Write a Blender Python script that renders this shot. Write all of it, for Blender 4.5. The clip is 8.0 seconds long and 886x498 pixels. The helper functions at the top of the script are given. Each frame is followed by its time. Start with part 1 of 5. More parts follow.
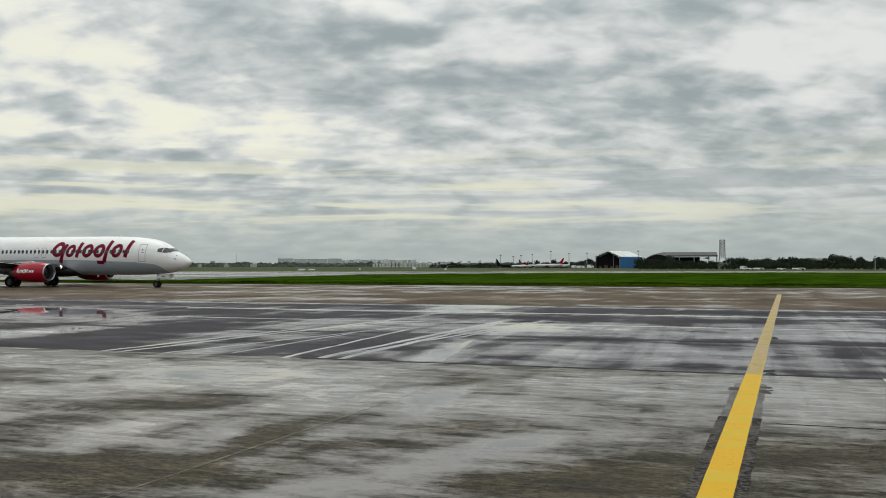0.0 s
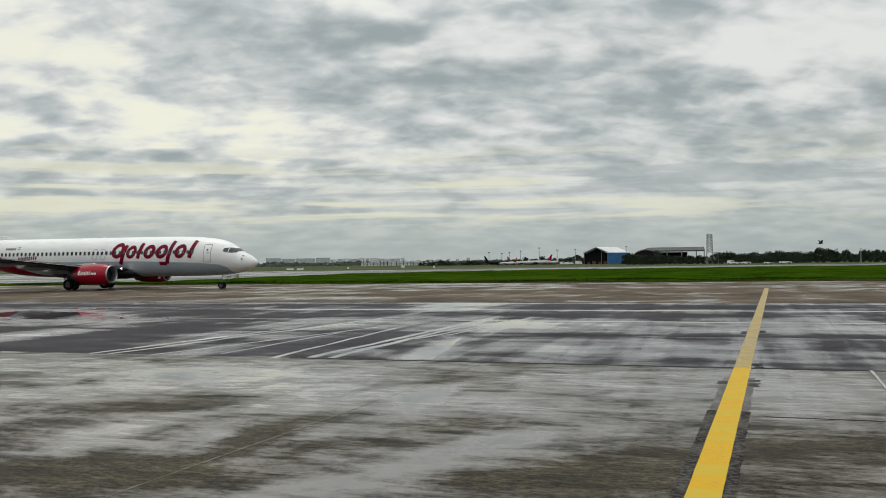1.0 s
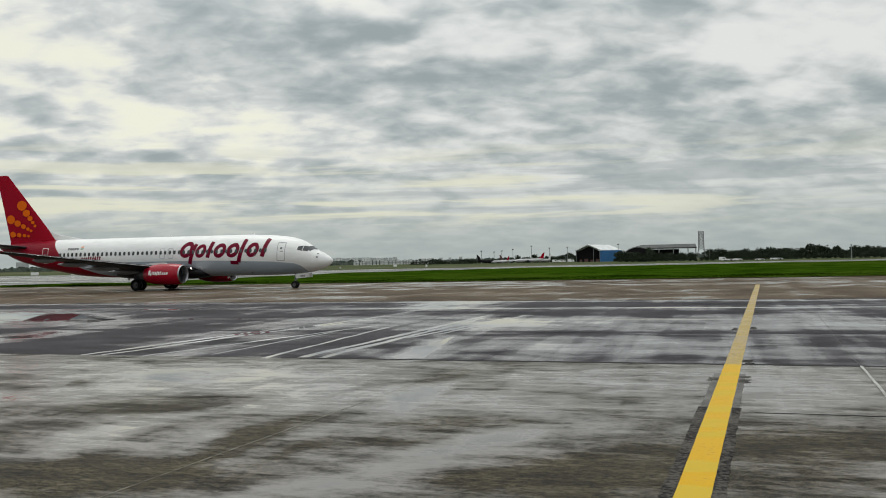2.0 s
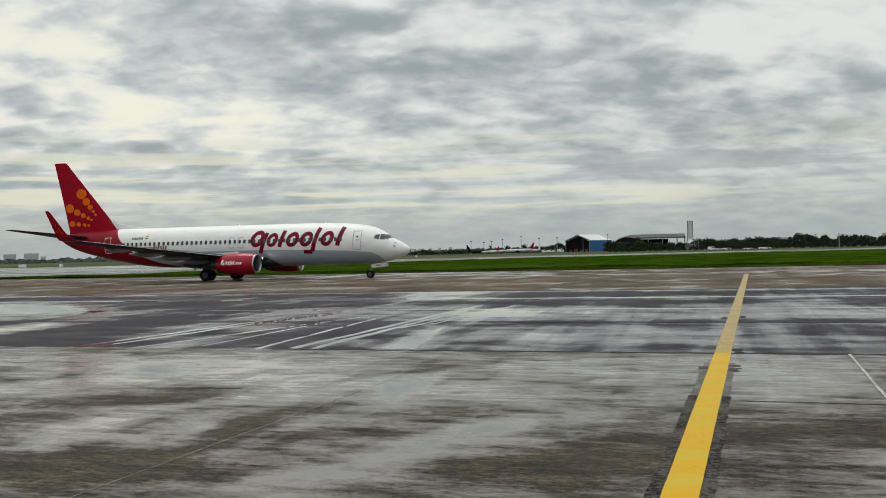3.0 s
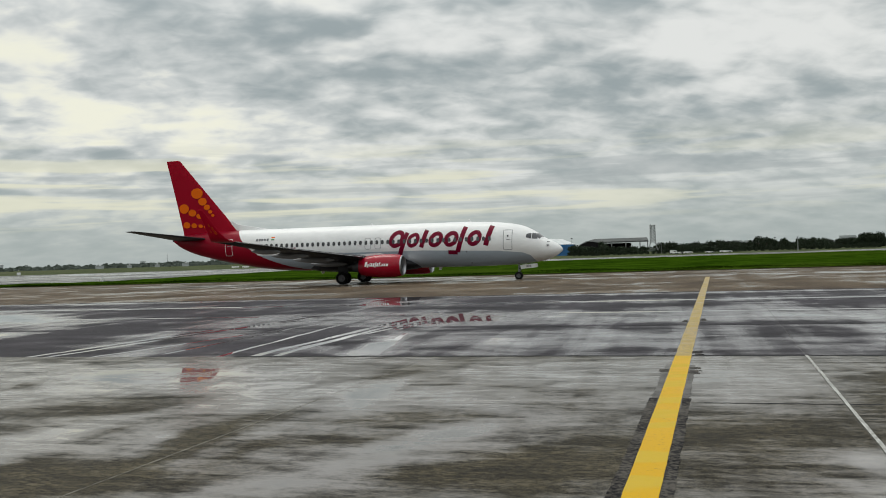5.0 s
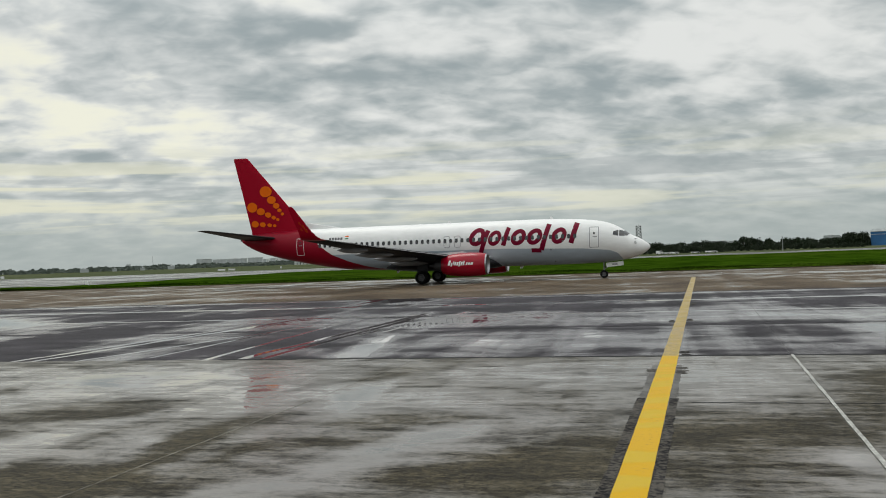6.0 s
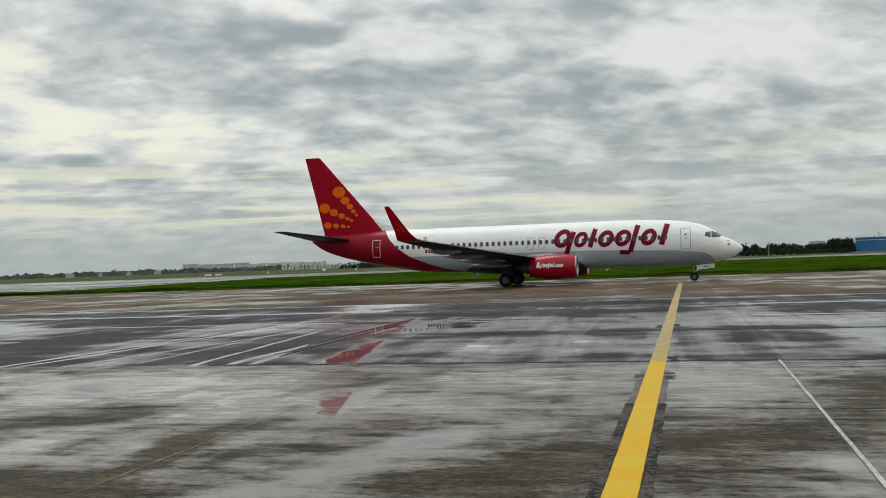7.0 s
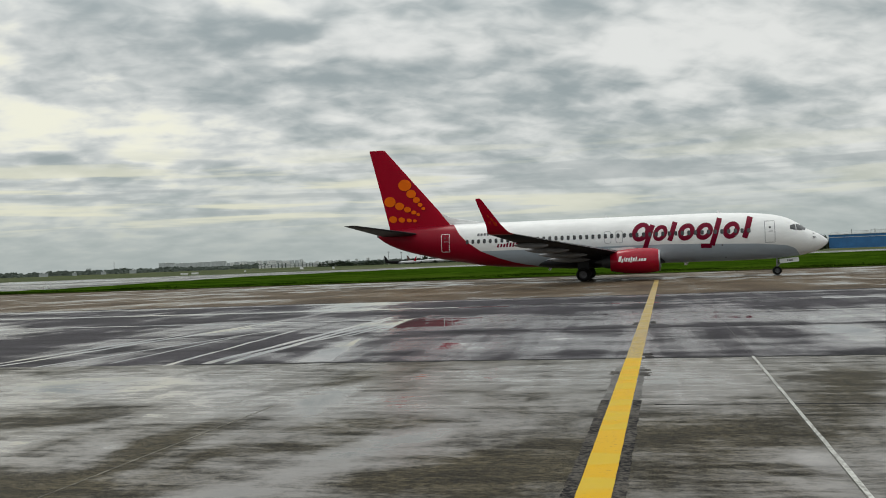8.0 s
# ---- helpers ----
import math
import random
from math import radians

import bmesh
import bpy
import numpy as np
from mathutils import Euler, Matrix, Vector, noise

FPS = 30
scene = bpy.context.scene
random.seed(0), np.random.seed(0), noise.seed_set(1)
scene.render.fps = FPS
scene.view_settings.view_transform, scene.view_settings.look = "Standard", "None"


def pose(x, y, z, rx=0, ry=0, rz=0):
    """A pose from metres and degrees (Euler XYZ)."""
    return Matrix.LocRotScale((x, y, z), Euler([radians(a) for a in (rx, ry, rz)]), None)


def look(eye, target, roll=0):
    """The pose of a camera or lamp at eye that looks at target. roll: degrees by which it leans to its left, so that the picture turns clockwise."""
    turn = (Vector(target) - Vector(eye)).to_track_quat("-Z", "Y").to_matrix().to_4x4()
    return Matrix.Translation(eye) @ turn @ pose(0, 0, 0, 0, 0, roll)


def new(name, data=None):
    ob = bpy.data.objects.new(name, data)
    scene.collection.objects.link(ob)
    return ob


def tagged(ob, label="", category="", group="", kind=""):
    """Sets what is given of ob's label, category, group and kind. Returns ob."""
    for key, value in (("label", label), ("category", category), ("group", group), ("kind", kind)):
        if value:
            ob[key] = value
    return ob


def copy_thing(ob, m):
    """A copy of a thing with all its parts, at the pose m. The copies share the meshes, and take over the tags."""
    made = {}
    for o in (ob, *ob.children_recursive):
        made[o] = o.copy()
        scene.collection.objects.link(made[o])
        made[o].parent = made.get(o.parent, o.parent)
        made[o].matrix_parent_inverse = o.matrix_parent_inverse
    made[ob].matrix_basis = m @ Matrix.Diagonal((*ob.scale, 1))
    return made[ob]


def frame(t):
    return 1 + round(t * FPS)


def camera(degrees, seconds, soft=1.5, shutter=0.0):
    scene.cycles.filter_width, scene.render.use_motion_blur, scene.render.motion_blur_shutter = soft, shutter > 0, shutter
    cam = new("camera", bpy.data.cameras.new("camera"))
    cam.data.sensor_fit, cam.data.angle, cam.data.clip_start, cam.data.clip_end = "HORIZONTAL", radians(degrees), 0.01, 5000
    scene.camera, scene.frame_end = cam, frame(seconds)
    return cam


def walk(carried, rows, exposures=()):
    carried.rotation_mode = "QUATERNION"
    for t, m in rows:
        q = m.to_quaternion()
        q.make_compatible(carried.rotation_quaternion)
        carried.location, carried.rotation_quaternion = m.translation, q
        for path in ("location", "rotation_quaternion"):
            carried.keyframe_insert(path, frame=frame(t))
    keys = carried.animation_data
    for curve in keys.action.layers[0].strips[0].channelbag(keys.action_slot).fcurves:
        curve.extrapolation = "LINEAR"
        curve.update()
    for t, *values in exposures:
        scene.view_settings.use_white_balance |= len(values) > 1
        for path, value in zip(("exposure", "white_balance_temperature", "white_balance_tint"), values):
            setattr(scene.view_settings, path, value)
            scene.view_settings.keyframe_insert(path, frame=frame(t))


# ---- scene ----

# ---- camera ----
EYE = 2.229
cam = camera(53.74, 8.0, soft=1.0)
walk(cam, [
    (0.0, pose(0.000, 0, EYE, 90 + 1.089, 0.049, 0.000)),
    (0.5, pose(0.024, 0, EYE, 90 + 1.109, 0.241, -0.266)),
    (1.0, pose(0.000, 0, EYE, 90 + 0.946, 0.754, -0.748)),
    (2.5, pose(0.039, 0, EYE, 90 + 0.775, 1.258, -1.520)),
    (3.0, pose(0.010, 0, EYE, 90 + 0.218, 1.373, -1.912)),
    (3.5, pose(0.022, 0, EYE, 90 + 0.229, 1.288, -2.062)),
    (4.0, pose(0.020, 0, EYE, 90 + 0.358, 1.454, -2.790)),
    (4.5, pose(0.062, 0, EYE, 90 + 0.477, 1.618, -3.628)),
    (6.0, pose(0.049, 0, EYE, 90 + 0.588, 2.074, -5.052)),
    (6.5, pose(0.043, 0, EYE, 90 + 0.854, 2.088, -5.579)),
    (7.0, pose(0.029, 0, EYE, 90 + 0.912, 2.012, -5.861)),
    (7.5, pose(0.033, 0, EYE, 90 + 0.991, 2.021, -6.347)),
    (8.0, pose(0.056, 0, EYE, 90 + 0.732, 2.166, -7.310)),
])

# ---- world, sun ----
SUN_AZ, SUN_EL = -25.0, 64.0          # degrees right of +y, above the horizon


class Nodes:
    """Short hand for building node trees."""

    def __init__(self, tree):
        self.tree = tree
        tree.nodes.clear()

    def add(self, kind, operation=""):
        n = self.tree.nodes.new(kind)
        if operation:
            n.operation = operation
        return n

    def put(self, socket, value):
        if isinstance(value, bpy.types.NodeSocket):
            self.tree.links.new(value, socket)
        elif value is not None:
            socket.default_value = value

    def math(self, op, a, b=None, c=None, clamp=False):
        n = self.add("ShaderNodeMath", op)
        n.use_clamp = clamp
        for s, v in zip(n.inputs, (a, b, c)):
            self.put(s, v)
        return n.outputs[0]

    def vmath(self, op, a, b=None):
        n = self.add("ShaderNodeVectorMath", operation=op)
        for s, v in zip(n.inputs, (a, b)):
            self.put(s, v)
        return n.outputs["Value"] if op in ("LENGTH", "DOT_PRODUCT") else n.outputs[0]

    def ramp(self, x, lo, hi, out0=0.0, out1=1.0, smooth=True):
        n = self.add("ShaderNodeMapRange")
        n.interpolation_type = "SMOOTHSTEP" if smooth else "LINEAR"
        for s, v in zip(n.inputs, (x, lo, hi, out0, out1)):
            self.put(s, v)
        return n.outputs[0]

    def mix(self, f, a, b, kind="RGBA"):
        n = self.add("ShaderNodeMix")
        n.data_type = kind
        at = {"RGBA": (0, 6, 7, 2), "FLOAT": (0, 2, 3, 0)}[kind]
        for s, v in zip(at[:3], (f, a, b)):
            if kind == "RGBA" and isinstance(v, tuple) and len(v) == 3:
                v = (*v, 1.0)
            self.put(n.inputs[s], v)
        return n.outputs[at[3]]

    def noise(self, vec, scale, detail=4.0, rough=0.55, warp=0.0):
        n = self.add("ShaderNodeTexNoise")
        for k, v in (("Vector", vec), ("Scale", scale), ("Detail", detail), ("Roughness", rough), ("Distortion", warp)):
            self.put(n.inputs[k], v)
        return n.outputs["Fac"]

    def noise_color(self, vec, scale, detail=4.0, rough=0.55):
        n = self.add("ShaderNodeTexNoise")
        for k, v in (("Vector", vec), ("Scale", scale), ("Detail", detail), ("Roughness", rough)):
            self.put(n.inputs[k], v)
        return n.outputs["Color"]

    def mapping(self, vec, loc=(0, 0, 0), turn=(0, 0, 0), scale=(1, 1, 1)):
        n = self.add("ShaderNodeMapping")
        for k, v in (("Vector", vec), ("Location", loc), ("Rotation", turn), ("Scale", scale)):
            self.put(n.inputs[k], v)
        return n.outputs[0]

    def patch(self, a, b, a0, b0, wa, wb):
        """1 in the middle of an oval in two measures, 0 well outside it."""
        p, q = self.math("MULTIPLY_ADD", a, 1 / wa, -a0 / wa), self.math("MULTIPLY_ADD", b, 1 / wb, -b0 / wb)
        r = self.math("MULTIPLY_ADD", p, p, self.math("MULTIPLY", q, q))
        return self.ramp(r, 2.2, 0.0)

    def curve(self, x, stops):
        """A smooth function of x through a few stops (x, y), both within 0 to 1."""
        n = self.add("ShaderNodeValToRGB")
        n.color_ramp.interpolation = "LINEAR"
        while len(n.color_ramp.elements) < len(stops):
            n.color_ramp.elements.new(0.5)
        for e, (p, v) in zip(n.color_ramp.elements, sorted(stops)):
            e.position, e.color = p, (v, v, v, 1)
        self.put(n.inputs[0], x)
        return n.outputs[0]


def overcast_sky():
    world = bpy.data.worlds.new("overcast")
    world.use_nodes = True
    scene.world = world
    N = Nodes(world.node_tree)
    way = N.add("ShaderNodeTexCoord").outputs["Generated"]
    sep = N.add("ShaderNodeSeparateXYZ")
    N.put(sep.inputs[0], way)
    dx, dy, dz = sep.outputs
    up = N.math("ADD", N.math("MAXIMUM", dz, 0.0), 0.30)
    px, py = N.math("DIVIDE", dx, up), N.math("DIVIDE", dy, up)
    comb = N.add("ShaderNodeCombineXYZ")
    N.put(comb.inputs[0], px), N.put(comb.inputs[1], py)
    layer = comb.outputs[0]
    # cloud banks, rolls and wisps seen on one flat layer
    banks = N.noise(N.mapping(layer, (3.1, 1.7, 0), (0, 0, radians(14)), (0.8, 1.0, 1)), 2.2, 3, 0.5, 0.4)
    rolls = N.noise(N.mapping(layer, (0.4, 5.2, 0), (0, 0, radians(-16)), (0.95, 1.2, 1)), 5.6, 2, 0.5, 0.25)
    wisps = N.noise(N.mapping(layer, (7.7, 2.3, 0), (0, 0, radians(-10)), (0.95, 1.25, 1)), 12.5, 3, 0.55, 0.3)
    d = N.math("ADD", N.math("MULTIPLY", banks, 0.24), N.math("ADD", N.math("MULTIPLY", rolls, 0.38), N.math("MULTIPLY", wisps, 0.28)))
    puffs = N.add("ShaderNodeTexVoronoi")
    puffs.feature = "SMOOTH_F1"
    warp = N.vmath("ADD", N.mapping(layer, (1, 2, 0), (0, 0, radians(-12)), (0.9, 1.3, 1)), N.mapping(N.noise_color(layer, 5.0, 3), (0, 0, 0), (0, 0, 0), (0.3, 0.3, 0)))
    for key, value in (("Vector", warp), ("Scale", 7.5), ("Smoothness", 0.9)):
        N.put(puffs.inputs[key], value)
    d = N.math("MULTIPLY_ADD", N.math("SUBTRACT", 0.42, puffs.outputs["Distance"]), 0.20, d)
    # broad thin (+) and thick (-) places of the cloud deck: (tan azimuth, height, half widths, weight)
    tan_az = N.math("DIVIDE", dx, N.math("MAXIMUM", dy, 0.05))
    az_t = N.math("MULTIPLY_ADD", N.math("SUBTRACT", rolls, 0.5), 0.35, tan_az)
    el_t = N.math("MULTIPLY_ADD", N.math("SUBTRACT", banks, 0.5), 0.10, dz)
    for ta, e, wa, we, w in ((-0.087, 0.221, 0.084, 0.039, -0.10), (-0.152, 0.267, 0.103, 0.026, -0.03), (0.225, 0.199, 0.194, 0.039, -0.05), (0.323, 0.271, 0.097, 0.012, -0.05),
                             (0.367, 0.130, 0.149, 0.039, -0.04), (-0.489, 0.160, 0.058, 0.009, -0.04), (-0.281, 0.111, 0.071, 0.013, -0.09), (-0.40, 0.275, 0.12, 0.015, -0.03)):
        d = N.math("MULTIPLY_ADD", N.patch(az_t, el_t, ta, e, wa, we), w * 0.95, d)
    for ta, e, wa, we, w in ((0.439, 0.217, 0.129, 0.039, 0.13), (-0.294, 0.153, 0.168, 0.026, 0.10), (-0.431, 0.199, 0.09, 0.029, 0.08), (-0.151, 0.127, 0.09, 0.009, 0.08),
                             (-0.067, 0.079, 0.181, 0.017, 0.06), (0.25, 0.069, 0.11, 0.010, 0.04), (-0.41, 0.073, 0.136, 0.006, 0.06), (0.115, 0.25, 0.11, 0.018, 0.05), (-0.28, 0.20, 0.08, 0.03, 0.05), (-0.44, 0.235, 0.12, 0.03, 0.05), (-0.50, 0.19, 0.10, 0.04, 0.05)):
        d = N.math("MULTIPLY_ADD", N.patch(az_t, el_t, ta, e, wa, we), w * 0.95, d)
    light = N.ramp(N.math("ADD", d, 0.058), 0.33, 0.66)
    grey = N.mix(light, (0.320, 0.368, 0.372), (0.790, 0.800, 0.770))
    # thin places low towards the hidden sun, where the cloud glows a pale yellow
    glow_dir = Vector((math.sin(radians(-17)) * 0.985, math.cos(radians(-17)) * 0.985, 0.15)).normalized()
    near = N.vmath("DOT_PRODUCT", way, tuple(glow_dir))
    glow = N.math("MULTIPLY", N.ramp(near, 0.945, 0.999), N.ramp(d, 0.46, 0.62))
    grey = N.mix(glow, grey, (0.90, 0.89, 0.74))
    # the even grey veil at the horizon
    veil = N.ramp(dz, 0.130, 0.0)
    grey = N.mix(N.math("MULTIPLY", veil, 0.85), grey, (0.375, 0.432, 0.428))
    # flat streaks of thin cloud low down
    bars = N.noise(N.mapping(way, (1.3, 0, 4.4), (0, radians(0.3), 0), (4.0, 4.0, 62.0)), 1.0, 4, 0.55, 0.25)
    low = N.math("MULTIPLY", N.ramp(dz, 0.030, 0.060), N.ramp(dz, 0.150, 0.090))
    streak = N.math("MULTIPLY", N.math("MULTIPLY", low, N.ramp(bars, 0.49, 0.62)), N.ramp(tan_az, 0.50, 0.10, 0.45, 1.0))
    grey = N.mix(N.math("MULTIPLY", streak, 0.8), grey, (0.78, 0.77, 0.60))
    shade = N.math("MULTIPLY", low, N.ramp(bars, 0.49, 0.37))
    grey = N.mix(N.math("MULTIPLY", shade, 0.55), grey, (0.36, 0.395, 0.40))
    # an overcast sky is brighter overhead
    gain = N.ramp(dz, 0.24, 0.9, 1.0, 2.2, False)
    below = N.ramp(dz, -0.02, 0.0)
    cloud = N.add("ShaderNodeVectorMath", operation="SCALE")
    N.put(cloud.inputs[0], grey), N.put(cloud.inputs["Scale"], gain)
    sky = N.add("ShaderNodeTexSky")
    sky.sky_type, sky.sun_disc = "NISHITA", False
    sky.sun_elevation, sky.sun_rotation = radians(SUN_EL), radians(SUN_AZ)
    clear = N.add("ShaderNodeVectorMath", operation="SCALE")
    N.put(clear.inputs[0], sky.outputs[0]), N.put(clear.inputs["Scale"], 0.08)
    both = N.mix(0.93, clear.outputs[0], cloud.outputs[0])
    both = N.mix(below, (0.10, 0.11, 0.09), both)
    bg = N.add("ShaderNodeBackground")
    N.put(bg.inputs[0], both), N.put(bg.inputs[1], 1.0)
    N.put(N.add("ShaderNodeOutputWorld").inputs[0], bg.outputs[0])


overcast_sky()
sun = new("sun", bpy.data.lights.new("sun", "SUN"))
sun.data.energy, sun.data.angle, sun.data.color = 0.9, radians(25), (1.0, 0.96, 0.88)
sun.matrix_world = look((0, 0, 60), (-math.sin(radians(SUN_AZ)) * 10, -math.cos(radians(SUN_AZ)) * 10, 60 - 10 * math.tan(radians(SUN_EL))))
scene.view_settings.exposure = 0.0


# ---- materials ----
def material(name):
    m = bpy.data.materials.new(name)
    m.use_nodes = True
    return m, Nodes(m.node_tree)


def finish(N, shader):
    N.put(N.add("ShaderNodeOutputMaterial").inputs[0], shader)


def principled(N, color, rough, metal=0.0, spec=0.5, normal=None, coat=0.0):
    p = N.add("ShaderNodeBsdfPrincipled")
    if isinstance(color, tuple) and len(color) == 3:
        color = (*color, 1.0)
    for k, v in (("Base Color", color), ("Roughness", rough), ("Metallic", metal), ("Specular IOR Level", spec), ("Normal", normal), ("Coat Weight", coat)):
        N.put(p.inputs[k], v)
    return p


def bump(N, height, strength, distance):
    b = N.add("ShaderNodeBump")
    for k, v in (("Height", height), ("Strength", strength), ("Distance", distance)):
        N.put(b.inputs[k], v)
    return b.outputs[0]


def plain(name, color, rough=0.5, metal=0.0, spec=0.5, scale=3.0, vary=0.18, relief=0.0, coat=0.0):
    """A surface of one colour with grime at two scales."""
    m, N = material(name)
    at = N.add("ShaderNodeTexCoord").outputs["Object"]
    big, fine = N.noise(at, scale, 3), N.noise(at, scale * 9, 5, 0.65)
    f = N.math("ADD", N.math("MULTIPLY", big, 0.6), N.math("MULTIPLY", fine, 0.4))
    dark = tuple(c * (1 - vary) for c in color)
    lite = tuple(min(1, c * (1 + vary * 0.6)) for c in color)
    col = N.mix(N.ramp(f, 0.3, 0.7), dark, lite)
    r = N.ramp(fine, 0.3, 0.7, rough * 0.85, min(1, rough * 1.15), False)
    nrm = bump(N, fine, relief, 0.02) if relief else None
    finish(N, principled(N, col, r, metal, spec, nrm, coat).outputs[0])
    return m


TURN = radians(-18.6)                    # the apron's lanes lie along this way
UX, UY = math.cos(TURN), math.sin(TURN)


def uv_xy(u, v):
    return u * UX - v * UY, u * UY + v * UX


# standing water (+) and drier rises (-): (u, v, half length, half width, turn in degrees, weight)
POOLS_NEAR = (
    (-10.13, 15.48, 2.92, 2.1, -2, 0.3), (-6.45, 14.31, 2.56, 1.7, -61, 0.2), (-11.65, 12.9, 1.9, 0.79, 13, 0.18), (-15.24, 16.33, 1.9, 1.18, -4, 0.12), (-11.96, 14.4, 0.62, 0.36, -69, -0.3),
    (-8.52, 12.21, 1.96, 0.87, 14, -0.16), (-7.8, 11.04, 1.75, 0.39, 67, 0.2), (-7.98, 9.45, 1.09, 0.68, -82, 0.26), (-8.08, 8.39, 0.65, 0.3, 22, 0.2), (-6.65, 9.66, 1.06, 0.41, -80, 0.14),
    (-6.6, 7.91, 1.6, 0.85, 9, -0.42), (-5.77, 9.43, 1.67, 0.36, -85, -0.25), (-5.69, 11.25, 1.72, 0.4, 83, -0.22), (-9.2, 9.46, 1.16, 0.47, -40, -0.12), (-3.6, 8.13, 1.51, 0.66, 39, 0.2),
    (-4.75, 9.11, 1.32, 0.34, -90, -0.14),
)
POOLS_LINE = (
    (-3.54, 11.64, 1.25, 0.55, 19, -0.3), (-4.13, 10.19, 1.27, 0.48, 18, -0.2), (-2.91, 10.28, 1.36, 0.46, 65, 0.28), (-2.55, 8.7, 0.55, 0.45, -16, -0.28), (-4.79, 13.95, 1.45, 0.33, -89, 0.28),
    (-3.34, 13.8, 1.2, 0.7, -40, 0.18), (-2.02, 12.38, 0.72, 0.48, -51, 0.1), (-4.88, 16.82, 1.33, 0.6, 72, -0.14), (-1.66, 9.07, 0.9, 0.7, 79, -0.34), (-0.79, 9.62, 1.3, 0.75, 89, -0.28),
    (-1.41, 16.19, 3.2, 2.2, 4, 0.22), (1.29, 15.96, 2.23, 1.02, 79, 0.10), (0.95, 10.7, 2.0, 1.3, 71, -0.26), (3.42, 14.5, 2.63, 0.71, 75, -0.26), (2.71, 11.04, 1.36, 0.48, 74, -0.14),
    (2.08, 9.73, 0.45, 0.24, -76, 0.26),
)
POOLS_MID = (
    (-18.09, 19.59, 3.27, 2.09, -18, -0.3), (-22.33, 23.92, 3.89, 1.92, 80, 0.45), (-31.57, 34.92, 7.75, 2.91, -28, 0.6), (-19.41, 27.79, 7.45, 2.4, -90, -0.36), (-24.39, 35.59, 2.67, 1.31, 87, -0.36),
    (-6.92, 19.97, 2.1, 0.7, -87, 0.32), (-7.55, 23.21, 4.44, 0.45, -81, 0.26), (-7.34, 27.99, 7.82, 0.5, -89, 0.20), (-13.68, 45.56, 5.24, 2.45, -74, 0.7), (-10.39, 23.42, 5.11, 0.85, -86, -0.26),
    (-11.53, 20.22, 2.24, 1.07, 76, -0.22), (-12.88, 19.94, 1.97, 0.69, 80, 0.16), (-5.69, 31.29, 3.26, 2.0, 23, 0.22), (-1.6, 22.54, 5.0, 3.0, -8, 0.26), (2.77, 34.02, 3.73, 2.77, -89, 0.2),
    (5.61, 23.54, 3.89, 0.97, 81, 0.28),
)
# wheel ruts that hold water: (u at v = 19, slant, half width, from v, to v)
RUTS = ((-10.46, -0.05, 0.07, 18.9, 30.0), (-9.60, 0.04, 0.10, 18.9, 36.0), (-9.05, 0.02, 0.085, 18.9, 35.0), (-9.32, 0.06, 0.045, 21.0, 31.0),
        (-15.82, 0.13, 0.10, 18.9, 29.0), (-15.25, 0.12, 0.09, 18.9, 35.0), (-15.75, 0.20, 0.07, 24.0, 32.0), (-13.93, 0.22, 0.06, 18.9, 30.0),
        (-12.25, 0.02, 0.05, 19.5, 29.0), (-9.35, 0.11, 0.08, 24.5, 35.0), (-8.85, 0.09, 0.06, 26.0, 36.0), (-6.6, -0.16, 0.07, 19.3, 26.0))
# lane joints and lanes that hold or shed water: (v, half width, weight)
SEAMS = ((32.7, 0.15, 0.50), (40.1, 0.26, 0.55), (46.4, 0.30, 0.16), (29.8, 2.2, 0.07), (36.6, 2.2, -0.10), (43.4, 1.9, -0.09), (26.9, 0.35, -0.12))


